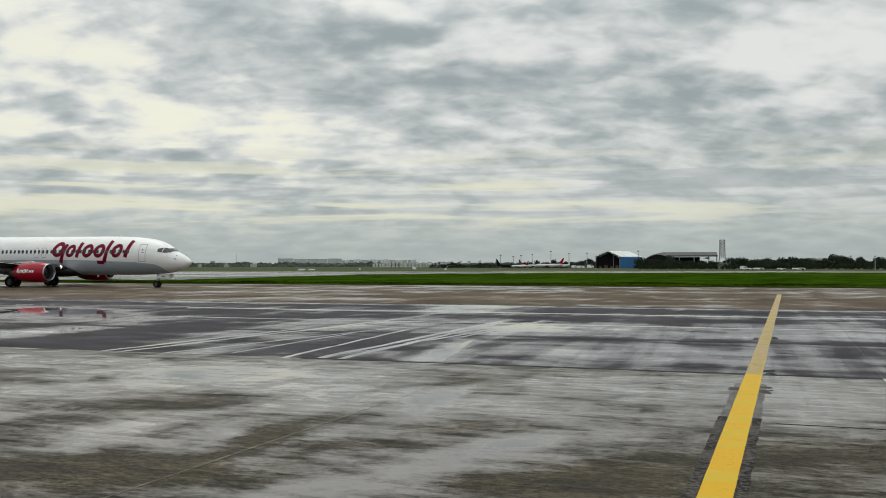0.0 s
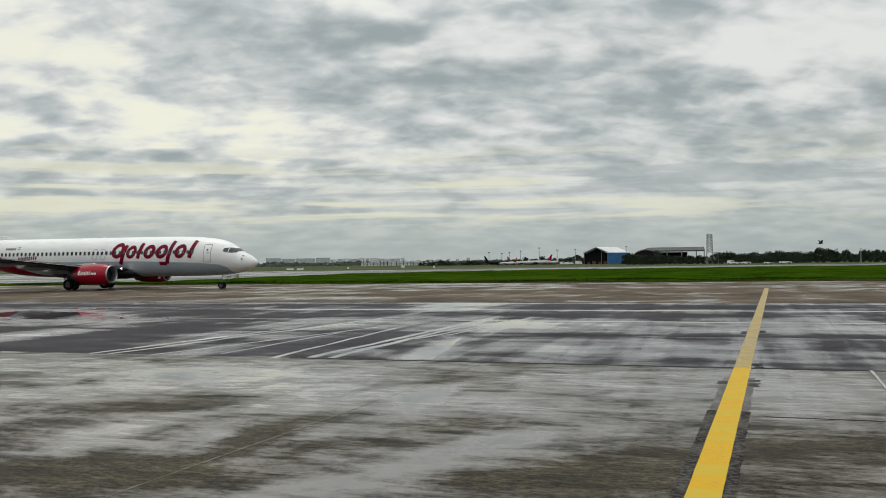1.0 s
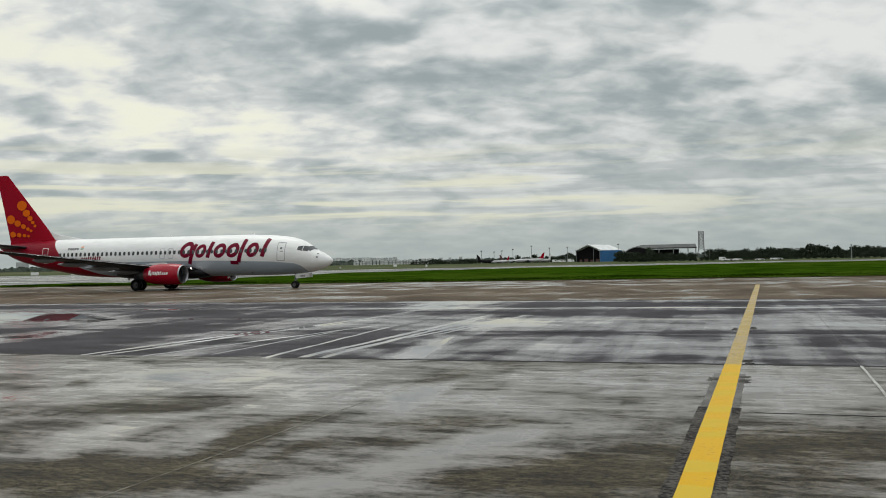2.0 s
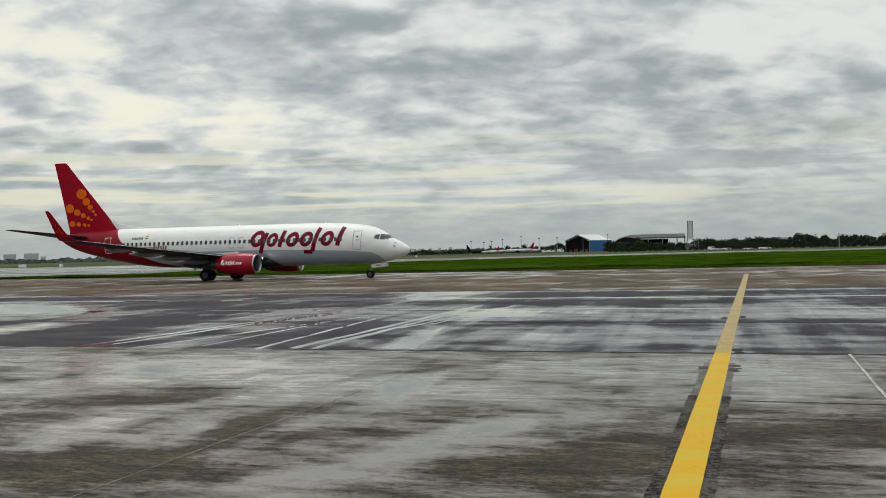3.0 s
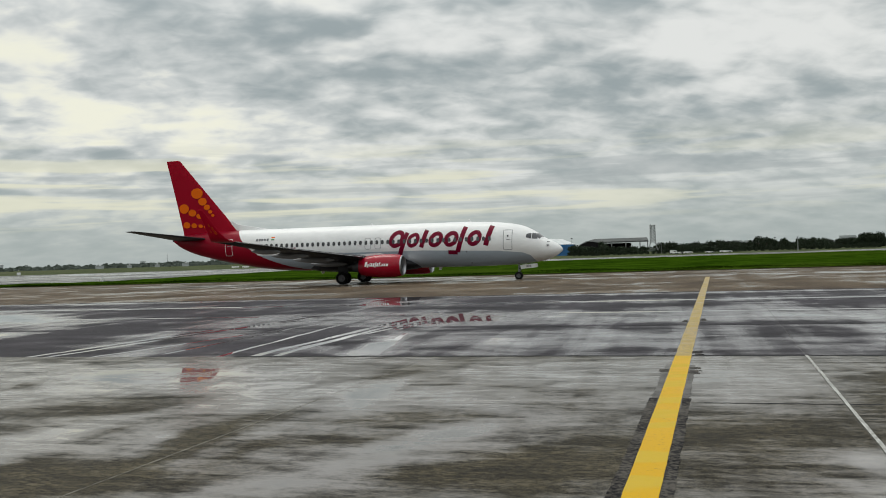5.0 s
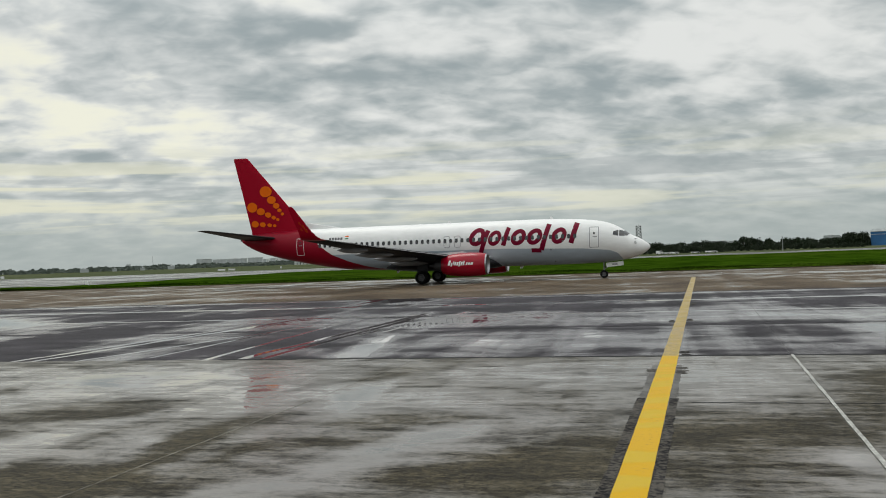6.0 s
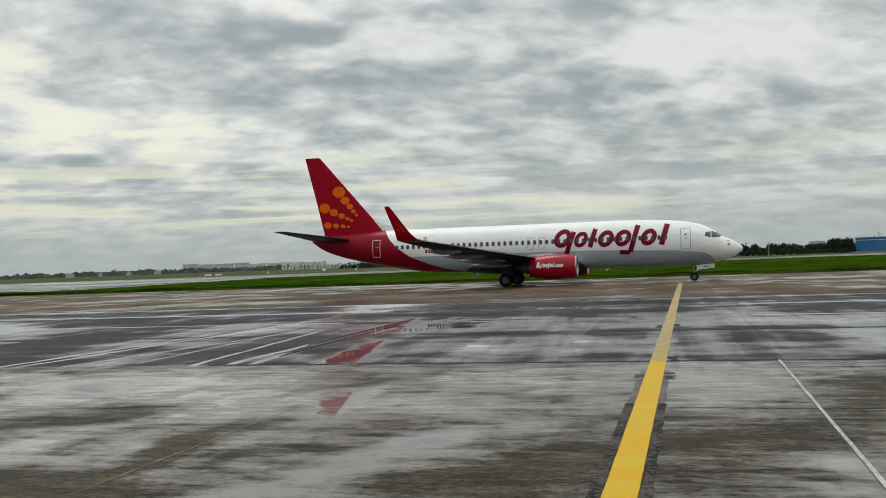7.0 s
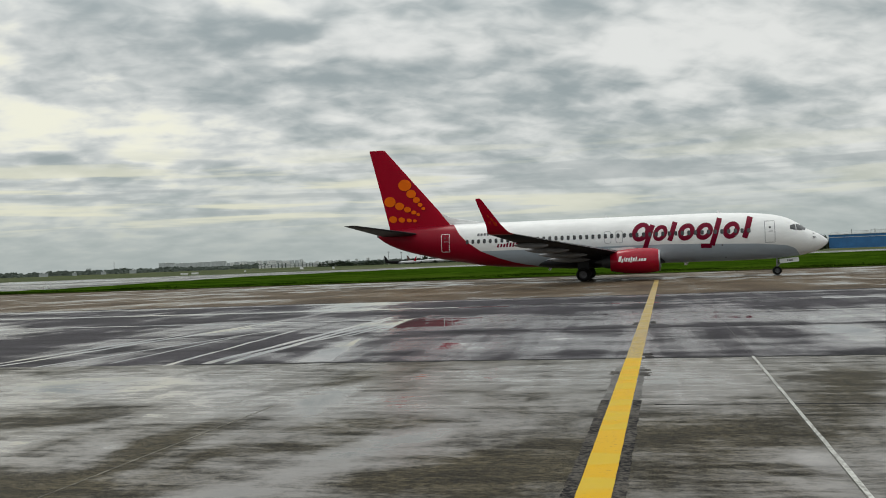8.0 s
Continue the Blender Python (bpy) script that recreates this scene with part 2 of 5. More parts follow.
def wet_pavement(name, dark, lite, wet_mid, gloss, grain, comb_w=0.0, size=1.0, edge=0.12, sheen_col=(0.10, 0.10, 0.095), rough_w=1.0, streak_w=0.30, pools=(), pool_w=0.75, grain_uv=(0.9, 4.5), pool_at=0.10):
    """Broom-finished pavement, damp all over, with films and pools of water."""
    m, N = material(name)
    at = N.add("ShaderNodeNewGeometry").outputs["Position"]
    rot = N.add("ShaderNodeVectorRotate")
    rot.rotation_type = "Z_AXIS"
    N.put(rot.inputs["Vector"], at), N.put(rot.inputs["Angle"], -TURN)
    here = rot.outputs[0]
    sep = N.add("ShaderNodeSeparateXYZ")
    N.put(sep.inputs[0], here)
    u, v = sep.outputs[0], sep.outputs[1]
    near = here
    if size != 1.0:
        here = N.mapping(here, (0, 0, 0), (0, 0, 0), (size, size, 1))
    big = N.noise(N.mapping(here, (2, 9, 0), (0, 0, radians(8)), (0.16, 0.22, 1)), 1.0, 3, 0.55, 0.5)
    mid = N.noise(N.mapping(here, (5, 1, 0), (0, 0, radians(14)), (0.75, 1.15, 1)), 1.0, 6, 0.6, 0.8)
    streak = N.noise(N.mapping(here, (1, 4, 0), (0, 0, 0), (*grain_uv, 1)), 1.0, 5, 0.65, 0.4)
    broom = N.noise(N.mapping(near, (0, 0, 0), (0, 0, 0), (7.0, 15.0, 1)), 1.0, 5, 0.8)
    comb = N.noise(N.mapping(here, (3, 2, 0), (0, 0, radians(-6)), (2.6, 0.22, 1)), 1.0, 4, 0.6, 0.3)
    grit = N.noise(near, 42.0, 4, 0.8)
    # water level
    level = N.math("ADD", N.math("ADD", N.math("MULTIPLY", big, 0.75 * rough_w), N.math("MULTIPLY", mid, 0.95 * rough_w)), N.math("ADD", N.math("MULTIPLY", streak, streak_w), N.math("MULTIPLY", comb, comb_w)))
    level = N.math("SUBTRACT", N.math("ADD", level, N.math("MULTIPLY", N.math("SUBTRACT", broom, 0.5), 0.34 if size == 1.0 else 0.12)), 0.5 * (1.70 * rough_w + streak_w + comb_w) - 0.5)
    torn = N.vmath("ADD", near, N.mapping(N.noise_color(near, 0.9, 4, 0.6), (-0.5, -0.5, 0), (0, 0, 0), (1, 1, 0)))
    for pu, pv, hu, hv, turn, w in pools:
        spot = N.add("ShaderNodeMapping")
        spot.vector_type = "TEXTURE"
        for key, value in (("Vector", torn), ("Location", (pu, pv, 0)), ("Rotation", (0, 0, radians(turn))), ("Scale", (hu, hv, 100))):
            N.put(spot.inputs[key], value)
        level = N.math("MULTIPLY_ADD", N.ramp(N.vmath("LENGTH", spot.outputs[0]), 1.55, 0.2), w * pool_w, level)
    gaps = N.ramp(N.noise(N.mapping(near, (6, 3, 0), (0, 0, 0), (1.7, 0.33, 1)), 1.0, 3, 0.6), 0.31, 0.46, 0.25, 1.0)
    for pu, slant, hw, v0, v1 in RUTS:
        line = N.math("SUBTRACT", N.math("SUBTRACT", u, pu), N.math("MULTIPLY", N.math("SUBTRACT", v, 19.0), slant))
        line = N.math("ADD", line, N.math("MULTIPLY", N.math("SUBTRACT", mid, 0.5), 0.3))
        on = N.ramp(N.math("ABSOLUTE", line), hw * 1.6, hw * 0.5)
        on = N.math("MULTIPLY", on, N.math("MULTIPLY", N.ramp(v, v0 - 0.1, v0 + 0.3), N.math("MULTIPLY", gaps, N.ramp(v, v1, v1 - 5))))
        level = N.math("ADD", level, N.math("MULTIPLY", on, 0.55))
    for pv, hw, w in SEAMS:
        line = N.math("ABSOLUTE", N.math("ADD", N.math("SUBTRACT", v, pv), N.math("MULTIPLY", N.math("SUBTRACT", big, 0.5), 0.15)))
        level = N.math("ADD", level, N.math("MULTIPLY", N.ramp(line, hw * 1.5, hw * 0.4), w))
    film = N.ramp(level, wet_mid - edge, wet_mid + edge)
    pool = N.ramp(level, wet_mid + pool_at, wet_mid + pool_at + 0.13)
    # colour: two tones of stain, slab tone, grit
    tone = N.math("ADD", N.math("ADD", N.math("MULTIPLY", mid, 0.25), N.math("MULTIPLY", streak, 0.25)), N.math("MULTIPLY", grit, 0.5))
    col = N.mix(N.ramp(tone, 0.38, 0.62), dark, lite)
    slab = N.ramp(N.add("ShaderNodeObjectInfo").outputs["Random"], 0, 1, 0.86, 1.12, False)
    gain = N.math("MULTIPLY", slab, N.ramp(broom, 0.34, 0.66, *((0.2, 1.8) if size == 1.0 else (0.6, 1.4))))
    scaled = N.add("ShaderNodeVectorMath", operation="SCALE")
    N.put(scaled.inputs[0], col), N.put(scaled.inputs["Scale"], gain)
    h = N.math("ADD", N.math("MULTIPLY", grit, 0.6), N.math("MULTIPLY", broom, 0.4))
    damp = principled(N, scaled.outputs[0], 0.55, 0, gloss, bump(N, h, 0.55, grain))
    # water films take a paler base colour standing in for reflected sky
    wet_col = N.mix(0.75, scaled.outputs[0], sheen_col)
    wet_r = N.mix(pool, 0.26, 0.015, "FLOAT")
    ripples = bump(N, N.math("ADD", N.math("MULTIPLY", mid, 0.3), N.math("MULTIPLY", broom, 0.10)), N.mix(pool, 0.25, 0.010, "FLOAT"), 0.01)
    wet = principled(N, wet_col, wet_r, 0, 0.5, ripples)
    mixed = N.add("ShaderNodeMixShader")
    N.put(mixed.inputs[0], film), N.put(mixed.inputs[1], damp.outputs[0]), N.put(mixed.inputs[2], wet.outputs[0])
    finish(N, mixed.outputs[0])
    return m


def worn_paint(name, color, under, rough, wear, spec=0.4, fresh=(1.0, 1.0, 1.0), sheen_bands=False):
    m, N = material(name)
    at = N.add("ShaderNodeNewGeometry").outputs["Position"]
    fine = N.noise(at, 14.0, 6, 0.7)
    # bands across the line: deeper fresh paint, paler tone for wet sky sheen
    patch = N.noise(N.mapping(at, (0, 0, 0), (0, 0, radians(21.6)), (0.5, 1.5, 1)) if sheen_bands else at, 0.9, 3, 0.55)
    col = N.mix(N.ramp(patch, 0.45, 0.56), color, tuple(c * k for c, k in zip(color, fresh)))
    col = N.mix(N.ramp(N.math("ADD", fine, N.math("MULTIPLY", patch, 0.3)), wear, wear + 0.18), col, under)
    finish(N, principled(N, col, N.ramp(patch, 0.4, 0.6, rough, rough * 0.7), 0, spec, bump(N, fine, 0.3, 0.004)).outputs[0])
    return m


def grassy(name, dark, lite, straw, scale):
    m, N = material(name)
    at = N.add("ShaderNodeNewGeometry").outputs["Position"]
    big, mid, fine = N.noise(at, 0.03 * scale, 3), N.noise(at, 0.35 * scale, 5, 0.6), N.noise(at, 4.0 * scale, 4, 0.7)
    col = N.mix(N.ramp(N.math("ADD", N.math("MULTIPLY", mid, 0.6), N.math("MULTIPLY", fine, 0.4)), 0.35, 0.65), dark, lite)
    col = N.mix(N.ramp(big, 0.5, 0.68, 0.0, 0.55), col, straw)
    finish(N, principled(N, col, 1.0, 0, 0.0, bump(N, fine, 0.8, 0.1)).outputs[0])
    return m


def leafy(name, dark, lite):
    m, N = material(name)
    geo = N.add("ShaderNodeNewGeometry")
    info = N.add("ShaderNodeObjectInfo").outputs["Random"]
    f = N.math("ADD", N.math("MULTIPLY", geo.outputs["Random Per Island"], 0.75), N.math("MULTIPLY", info, 0.25))
    finish(N, principled(N, N.mix(f, dark, lite), 0.65, 0, 0.3).outputs[0])
    return m


def livery():
    """White above, pale grey below, crimson behind a sweeping line. Object space: x forward, z up."""
    m, N = material("airliner_paint")
    at = N.add("ShaderNodeTexCoord").outputs["Object"]
    sep = N.add("ShaderNodeSeparateXYZ")
    N.put(sep.inputs[0], at)
    s = N.math("SUBTRACT", 19.6, sep.outputs[0])
    z = sep.outputs[2]
    edge = N.curve(N.math("DIVIDE", z, 6.0), [(a / 6, (b - 20) / 12) for a, b in
                   ((1.2, 22.0), (1.5, 24.4), (1.75, 25.6), (2.2, 27.0), (2.85, 28.55), (3.7, 29.75), (4.4, 30.45), (5.1, 30.95), (5.9, 31.8))])
    behind = N.ramp(N.math("SUBTRACT", N.math("DIVIDE", N.math("SUBTRACT", s, 20.0), 12.0), edge), -0.002, 0.002)
    line = N.curve(N.math("DIVIDE", s, 40.0), [(a / 40, b / 6) for a, b in ((2.2, 1.5), (2.7, 2.15), (3.4, 2.42), (5.6, 2.62), (12.5, 2.85), (40, 2.85))])
    under = N.ramp(N.math("SUBTRACT", N.math("DIVIDE", z, 6.0), line), 0.002, -0.002)
    dirt = N.noise(N.mapping(at, (0, 0, 0), (0, 0, 0), (0.35, 1.2, 1.2)), 2.0, 6, 0.65)
    clean = N.mix(under, (0.80, 0.80, 0.80), (0.37, 0.42, 0.48))
    col = N.mix(behind, clean, (0.235, 0.0015, 0.014))
    dirty = N.add("ShaderNodeVectorMath", operation="SCALE")
    N.put(dirty.inputs[0], col), N.put(dirty.inputs["Scale"], N.ramp(dirt, 0.3, 0.7, 0.93, 1.03))
    finish(N, principled(N, dirty.outputs[0], N.ramp(dirt, 0.3, 0.7, 0.28, 0.38), 0, 0.16).outputs[0])
    return m


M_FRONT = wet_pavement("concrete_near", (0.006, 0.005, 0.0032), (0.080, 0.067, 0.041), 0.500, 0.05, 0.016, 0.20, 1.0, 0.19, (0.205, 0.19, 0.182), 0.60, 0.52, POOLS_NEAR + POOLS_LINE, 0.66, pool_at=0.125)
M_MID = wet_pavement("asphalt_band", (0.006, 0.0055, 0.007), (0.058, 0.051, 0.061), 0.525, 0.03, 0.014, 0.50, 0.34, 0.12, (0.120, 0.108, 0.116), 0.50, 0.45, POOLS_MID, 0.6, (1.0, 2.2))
M_REAR = wet_pavement("concrete_far", (0.026, 0.016, 0.010), (0.165, 0.124, 0.083), 0.565, 0.02, 0.016, 0.0, 0.13, 0.10, (0.13, 0.125, 0.115), 0.7, 0.9, (), 0, (2.4, 1.5))
M_TAXI = wet_pavement("taxiway_wet", (0.03, 0.03, 0.026), (0.15, 0.15, 0.14), 0.47, 0.05, 0.010, 0.0, 0.09, grain_uv=(0.5, 0.18))
M_SEAL = plain("joint_sealant", (0.075, 0.07, 0.06), 0.6, scale=0.8)
M_TAR = plain("joint_tar", (0.010, 0.010, 0.011), 0.7, spec=0.1, scale=2.0)
M_SPALL = plain("spalled_edge", (0.16, 0.148, 0.125), 0.7, spec=0.2, scale=3.0, vary=0.5)
M_GRASS = grassy("grass_lush", (0.007, 0.020, 0.001), (0.033, 0.068, 0.004), (0.050, 0.070, 0.009), 0.4)
M_VERGE_DARK = grassy("verge_dark_brown", (0.012, 0.012, 0.005), (0.035, 0.032, 0.016), (0.05, 0.05, 0.02), 0.8)
M_FIELD = grassy("field", (0.042, 0.056, 0.026), (0.096, 0.106, 0.062), (0.16, 0.15, 0.105), 0.12)
M_YELLOW = worn_paint("yellow_line_paint", (0.49, 0.339, 0.034), (0.24, 0.170, 0.04), 0.6, 0.74, 0.06, (1.10, 0.92, 0.05), True)
M_YELLOW_OLD = worn_paint("faded_yellow_paint", (0.39, 0.272, 0.052), (0.17, 0.135, 0.075), 0.5, 0.58, 0.25, (1.1, 1.0, 0.5))
M_BLACK = worn_paint("black_border_paint", (0.012, 0.012, 0.014), (0.08, 0.072, 0.062), 0.9, 0.56, 0.05)
M_BLACK_OLD = worn_paint("faded_border_paint", (0.022, 0.021, 0.022), (0.09, 0.083, 0.075), 0.6, 0.50, 0.25)
M_WHITE_LINE = worn_paint("white_line_paint", (0.46, 0.46, 0.43), (0.14, 0.13, 0.115), 0.4, 0.56)
M_LIVERY = livery()
M_RED = plain("crimson_paint", (0.315, 0.0014, 0.015), 0.35, spec=0.08, scale=0.2, vary=0.06)
M_RED_ENG = plain("nacelle_red", (0.31, 0.002, 0.017), 0.22, spec=0.3, scale=0.8, vary=0.08)
M_TITLE = plain("title_magenta", (0.155, 0.001, 0.020), 0.35, spec=0.12, scale=0.8, vary=0.05)
M_ORANGE = plain("orange_paint", (0.76, 0.135, 0.003), 0.4, spec=0.08, scale=0.8, vary=0.06)
M_MARK_RED = plain("dull_orange_paint", (0.36, 0.03, 0.006), 0.4, spec=0.08, scale=0.8, vary=0.06)
M_WHITE = plain("white_paint", (0.78, 0.78, 0.78), 0.35, scale=1.0, vary=0.05)
# wing grey taken down to near-black: underside shade put into the paint
M_WING_SHADED = plain("wing_grey_with_shade", (0.022, 0.023, 0.027), 0.45, spec=0.2, scale=0.7, vary=0.15)
M_FAIRING = plain("fairing_pale_paint", (0.48, 0.48, 0.50), 0.4, scale=1.0, vary=0.1)
M_ALU = plain("bare_aluminium", (0.72, 0.73, 0.75), 0.22, 1.0, scale=2.0, vary=0.08)
M_LIP = plain("worn_intake_metal", (0.38, 0.38, 0.40), 0.42, 1.0, scale=2.0, vary=0.12)
M_FLAP = plain("flap_track_grey", (0.19, 0.19, 0.20), 0.4, scale=1.0, vary=0.1)
M_RIM = plain("wheel_rim_paint", (0.10, 0.10, 0.105), 0.45, 0.2, scale=6.0)
M_DARK = plain("dark_metal", (0.06, 0.06, 0.065), 0.5, 0.6, scale=3.0)
M_TYRE = plain("tyre_rubber", (0.012, 0.012, 0.012), 0.8, spec=0.12, scale=6.0, relief=0.3)
M_GLASS = plain("dark_glazing", (0.012, 0.014, 0.018), 0.06, scale=2.0, vary=0.1, coat=0.5)
M_MARK = plain("marking_grey", (0.10, 0.10, 0.11), 0.5, scale=2.0)
M_LINE = plain("door_outline_grey", (0.22, 0.22, 0.24), 0.5, scale=2.0)
M_GREEN = plain("flag_green", (0.02, 0.20, 0.05), 0.5, scale=2.0)


def glow(name, color, power):
    m, N = material(name)
    e = N.add("ShaderNodeEmission")
    N.put(e.inputs[0], (*color, 1)), N.put(e.inputs[1], power)
    finish(N, e.outputs[0])
    return m


M_LAMP = glow("lamp_glow", (1.0, 0.93, 0.8), 45.0)
M_BLUE = plain("blue_cladding", (0.022, 0.13, 0.32), 0.5, scale=0.2, vary=0.2)
M_SHEET = plain("roof_sheet", (0.62, 0.64, 0.64), 0.5, scale=0.2, vary=0.15)
M_SHEET_OLD = plain("roof_sheet_old", (0.085, 0.09, 0.088), 0.75, spec=0.2, scale=0.2, vary=0.25)
# near-black: shade inside the sheds put into colour; also one dark parked jet
M_SHADE_BLACK = plain("shade_and_dark_paint", (0.012, 0.011, 0.012), 0.8, spec=0.1, scale=0.4)
M_STEEL = plain("galvanised_steel", (0.25, 0.26, 0.26), 0.5, 0.5, scale=0.6)
M_RUST = plain("red_oxide_steel", (0.10, 0.045, 0.04), 0.6, scale=0.6)
# skyline greys pulled towards the sky: haze put into the facade colour
M_FACADE_HAZE = plain("facade_haze_tint", (0.44, 0.465, 0.475), 0.8, scale=0.05, vary=0.2)
M_FACADE_W = plain("facade_white", (0.66, 0.67, 0.66), 0.8, scale=0.05, vary=0.2)
# panes nearly as pale as the facade, haze painted in
M_PANE_HAZE = plain("far_window_haze_tint", (0.38, 0.40, 0.42), 0.3, scale=0.5)
M_FEATHER = plain("dark_feathers", (0.02, 0.02, 0.022), 0.7, scale=20.0)
M_BARK = plain("bark", (0.07, 0.055, 0.04), 0.9, scale=2.0, relief=0.5)
M_LEAF = leafy("foliage", (0.007, 0.014, 0.005), (0.018, 0.034, 0.011))
# distance haze is mixed into this paler foliage colour
M_LEAF_HAZE = leafy("foliage_haze_tint", (0.075, 0.092, 0.082), (0.125, 0.148, 0.125))


# ---- mesh helpers ----
def part(name, bm, mat, parent=None, label="", smooth=False, at=None):
    """Links a bmesh as one mesh object, under a thing or a part."""
    me = bpy.data.meshes.new(name)
    bmesh.ops.recalc_face_normals(bm, faces=bm.faces)
    for f in bm.faces:
        f.smooth = smooth
    bm.to_mesh(me)
    bm.free()
    return part_of(name, me, mat, parent, label, at)


def part_of(name, me, mat, parent=None, label="", at=None):
    if mat is not None and not me.materials:
        me.materials.append(mat)
    ob = new(name, me)
    ob.parent = parent
    if at is not None:
        ob.matrix_basis = at
    return tagged(ob, label)


def box(bm, x0, x1, y0, y1, z0, z1):
    vs = [bm.verts.new(p) for p in ((x0, y0, z0), (x1, y0, z0), (x1, y1, z0), (x0, y1, z0), (x0, y0, z1), (x1, y0, z1), (x1, y1, z1), (x0, y1, z1))]
    for q in ((0, 3, 2, 1), (4, 5, 6, 7), (0, 1, 5, 4), (1, 2, 6, 5), (2, 3, 7, 6), (3, 0, 4, 7)):
        bm.faces.new([vs[i] for i in q])
    return vs


def boxes(*dims):
    bm = bmesh.new()
    for d in dims:
        box(bm, *d)
    return bm


def rod(bm, a, b, r0, r1=None, n=8, cap=True):
    """A tapered round bar from a to b."""
    a, b = Vector(a), Vector(b)
    r1 = r0 if r1 is None else r1
    q = (b - a).to_track_quat("Z", "Y").to_matrix()
    rings = []
    for p, r in ((a, r0), (b, r1)):
        rings.append([bm.verts.new(p + q @ Vector((r * math.cos(2 * math.pi * i / n), r * math.sin(2 * math.pi * i / n), 0))) for i in range(n)])
    for i in range(n):
        bm.faces.new((rings[0][i], rings[0][(i + 1) % n], rings[1][(i + 1) % n], rings[1][i]))
    if cap:
        bm.faces.new(rings[0][::-1]), bm.faces.new(rings[1])


def rods(*bars, n=8):
    bm = bmesh.new()
    for bar in bars:
        rod(bm, *bar, n=n)
    return bm


def loft(rings, caps=True):
    """A skin over rings of equal count."""
    bm = bmesh.new()
    vs = [[bm.verts.new(p) for p in r] for r in rings]
    n = len(vs[0])
    for a, b in zip(vs, vs[1:]):
        for i in range(n):
            bm.faces.new((a[i], a[(i + 1) % n], b[(i + 1) % n], b[i]))
    if caps:
        bm.faces.new(vs[0][::-1]), bm.faces.new(vs[-1])
    return bm


def lathe(profile, n=40, axis="x"):
    """Turns a profile of (along, radius) round the x axis (or y)."""
    rings = []
    for a, r in profile:
        ring = []
        for i in range(n):
            c, s = r * math.cos(2 * math.pi * i / n), r * math.sin(2 * math.pi * i / n)
            ring.append((a, c, s) if axis == "x" else (c, a, s))
        rings.append(ring)
    return loft(rings, caps=False)


def slab(points, z0, z1):
    """An upright prism over a flat outline."""
    bm = bmesh.new()
    lo = [bm.verts.new((x, y, z0)) for x, y in points]
    hi = [bm.verts.new((x, y, z1)) for x, y in points]
    n = len(points)
    bm.faces.new(lo[::-1]), bm.faces.new(hi)
    for i in range(n):
        bm.faces.new((lo[i], lo[(i + 1) % n], hi[(i + 1) % n], hi[i]))
    return bm


def thing(name, label, category, group="", kind="", at=None):
    ob = new(name)
    ob.empty_display_size = 0.3
    if at is not None:
        ob.matrix_basis = at
    return tagged(ob, label, category, group, kind)


# ---- ground ----
def build_ground():
    bm = bmesh.new()
    rings = []
    for r in (0.0, 60, 130, 260, 500, 900, 1600, 2800, 4700):
        if r == 0:
            rings.append([bm.verts.new((0, 0, -0.12))])
        else:
            rings.append([bm.verts.new((r * math.cos(i * math.pi / 32), r * math.sin(i * math.pi / 32), -0.12)) for i in range(64)])
    for i in range(64):
        bm.faces.new((rings[0][0], rings[1][i], rings[1][(i + 1) % 64]))
        for a, b in zip(rings[1:], rings[2:]):
            bm.faces.new((a[i], b[i], b[(i + 1) % 64], a[(i + 1) % 64]))
    tagged(part("ground", bm, M_FIELD), "flat airfield grassland with dull green and straw patches", "ground", kind="structure")


# lanes of the apron: edges across, in metres from the camera along v
LANES = (-8.0, -1.0, 6.2, 13.2, 19.0, 26.65, 33.4, 40.1, 47.6, 55.2, 62.8, 70.4, 78.0, 85.6, 93.0)


def build_apron():
    base = slab([uv_xy(*p) for p in ((-190, -30), (190, -30), (190, 93.1), (-190, 93.1))], -0.11, -0.007)
    apron = tagged(part("pavement", base, M_SEAL), "wet airport apron of old concrete slabs and dark asphalt lanes", "apron", kind="structure")
    pitch, gap, skew = 7.83, 0.004, -0.054
    for lane, (v0, v1) in enumerate(zip(LANES, LANES[1:])):
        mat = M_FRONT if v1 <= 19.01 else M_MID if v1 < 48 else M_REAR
        bm = bmesh.new()
        corner = [(0, v0), (pitch, v0), (pitch, v1), (0, v1)]
        pts = [(u + (gap if u == 0 else -gap) + (19.0 - v) * skew, v + (gap if v == v0 else -gap)) for u, v in corner]
        lo = [bm.verts.new((*uv_xy(*p), -0.06)) for p in pts]
        hi = [bm.verts.new((*uv_xy(*p), -0.004)) for p in pts]
        mid = [(sum(p[0] for p in pts) / 4), (sum(p[1] for p in pts) / 4)]
        top = [bm.verts.new((*uv_xy(p[0] + 0.006 * math.copysign(1, mid[0] - p[0]), p[1] + 0.006 * math.copysign(1, mid[1] - p[1])), 0.0)) for p in pts]
        for i in range(4):
            j = (i + 1) % 4
            bm.faces.new((lo[i], lo[j], hi[j], hi[i])), bm.faces.new((hi[i], hi[j], top[j], top[i]))
        bm.faces.new(top)
        me = bpy.data.meshes.new("slab")
        bm.to_mesh(me)
        bm.free()
        first = math.floor((-1.02 * max(v1, 8) - 12 + 5.13) / pitch)
        last = math.ceil((0.28 * max(v1, 8) + 14 + 5.13) / pitch)
        for k in range(first, last):
            u = -5.13 + pitch * k
            part_of("slab", me, mat, apron, at=pose(*uv_xy(u, 0), 0))
    return apron


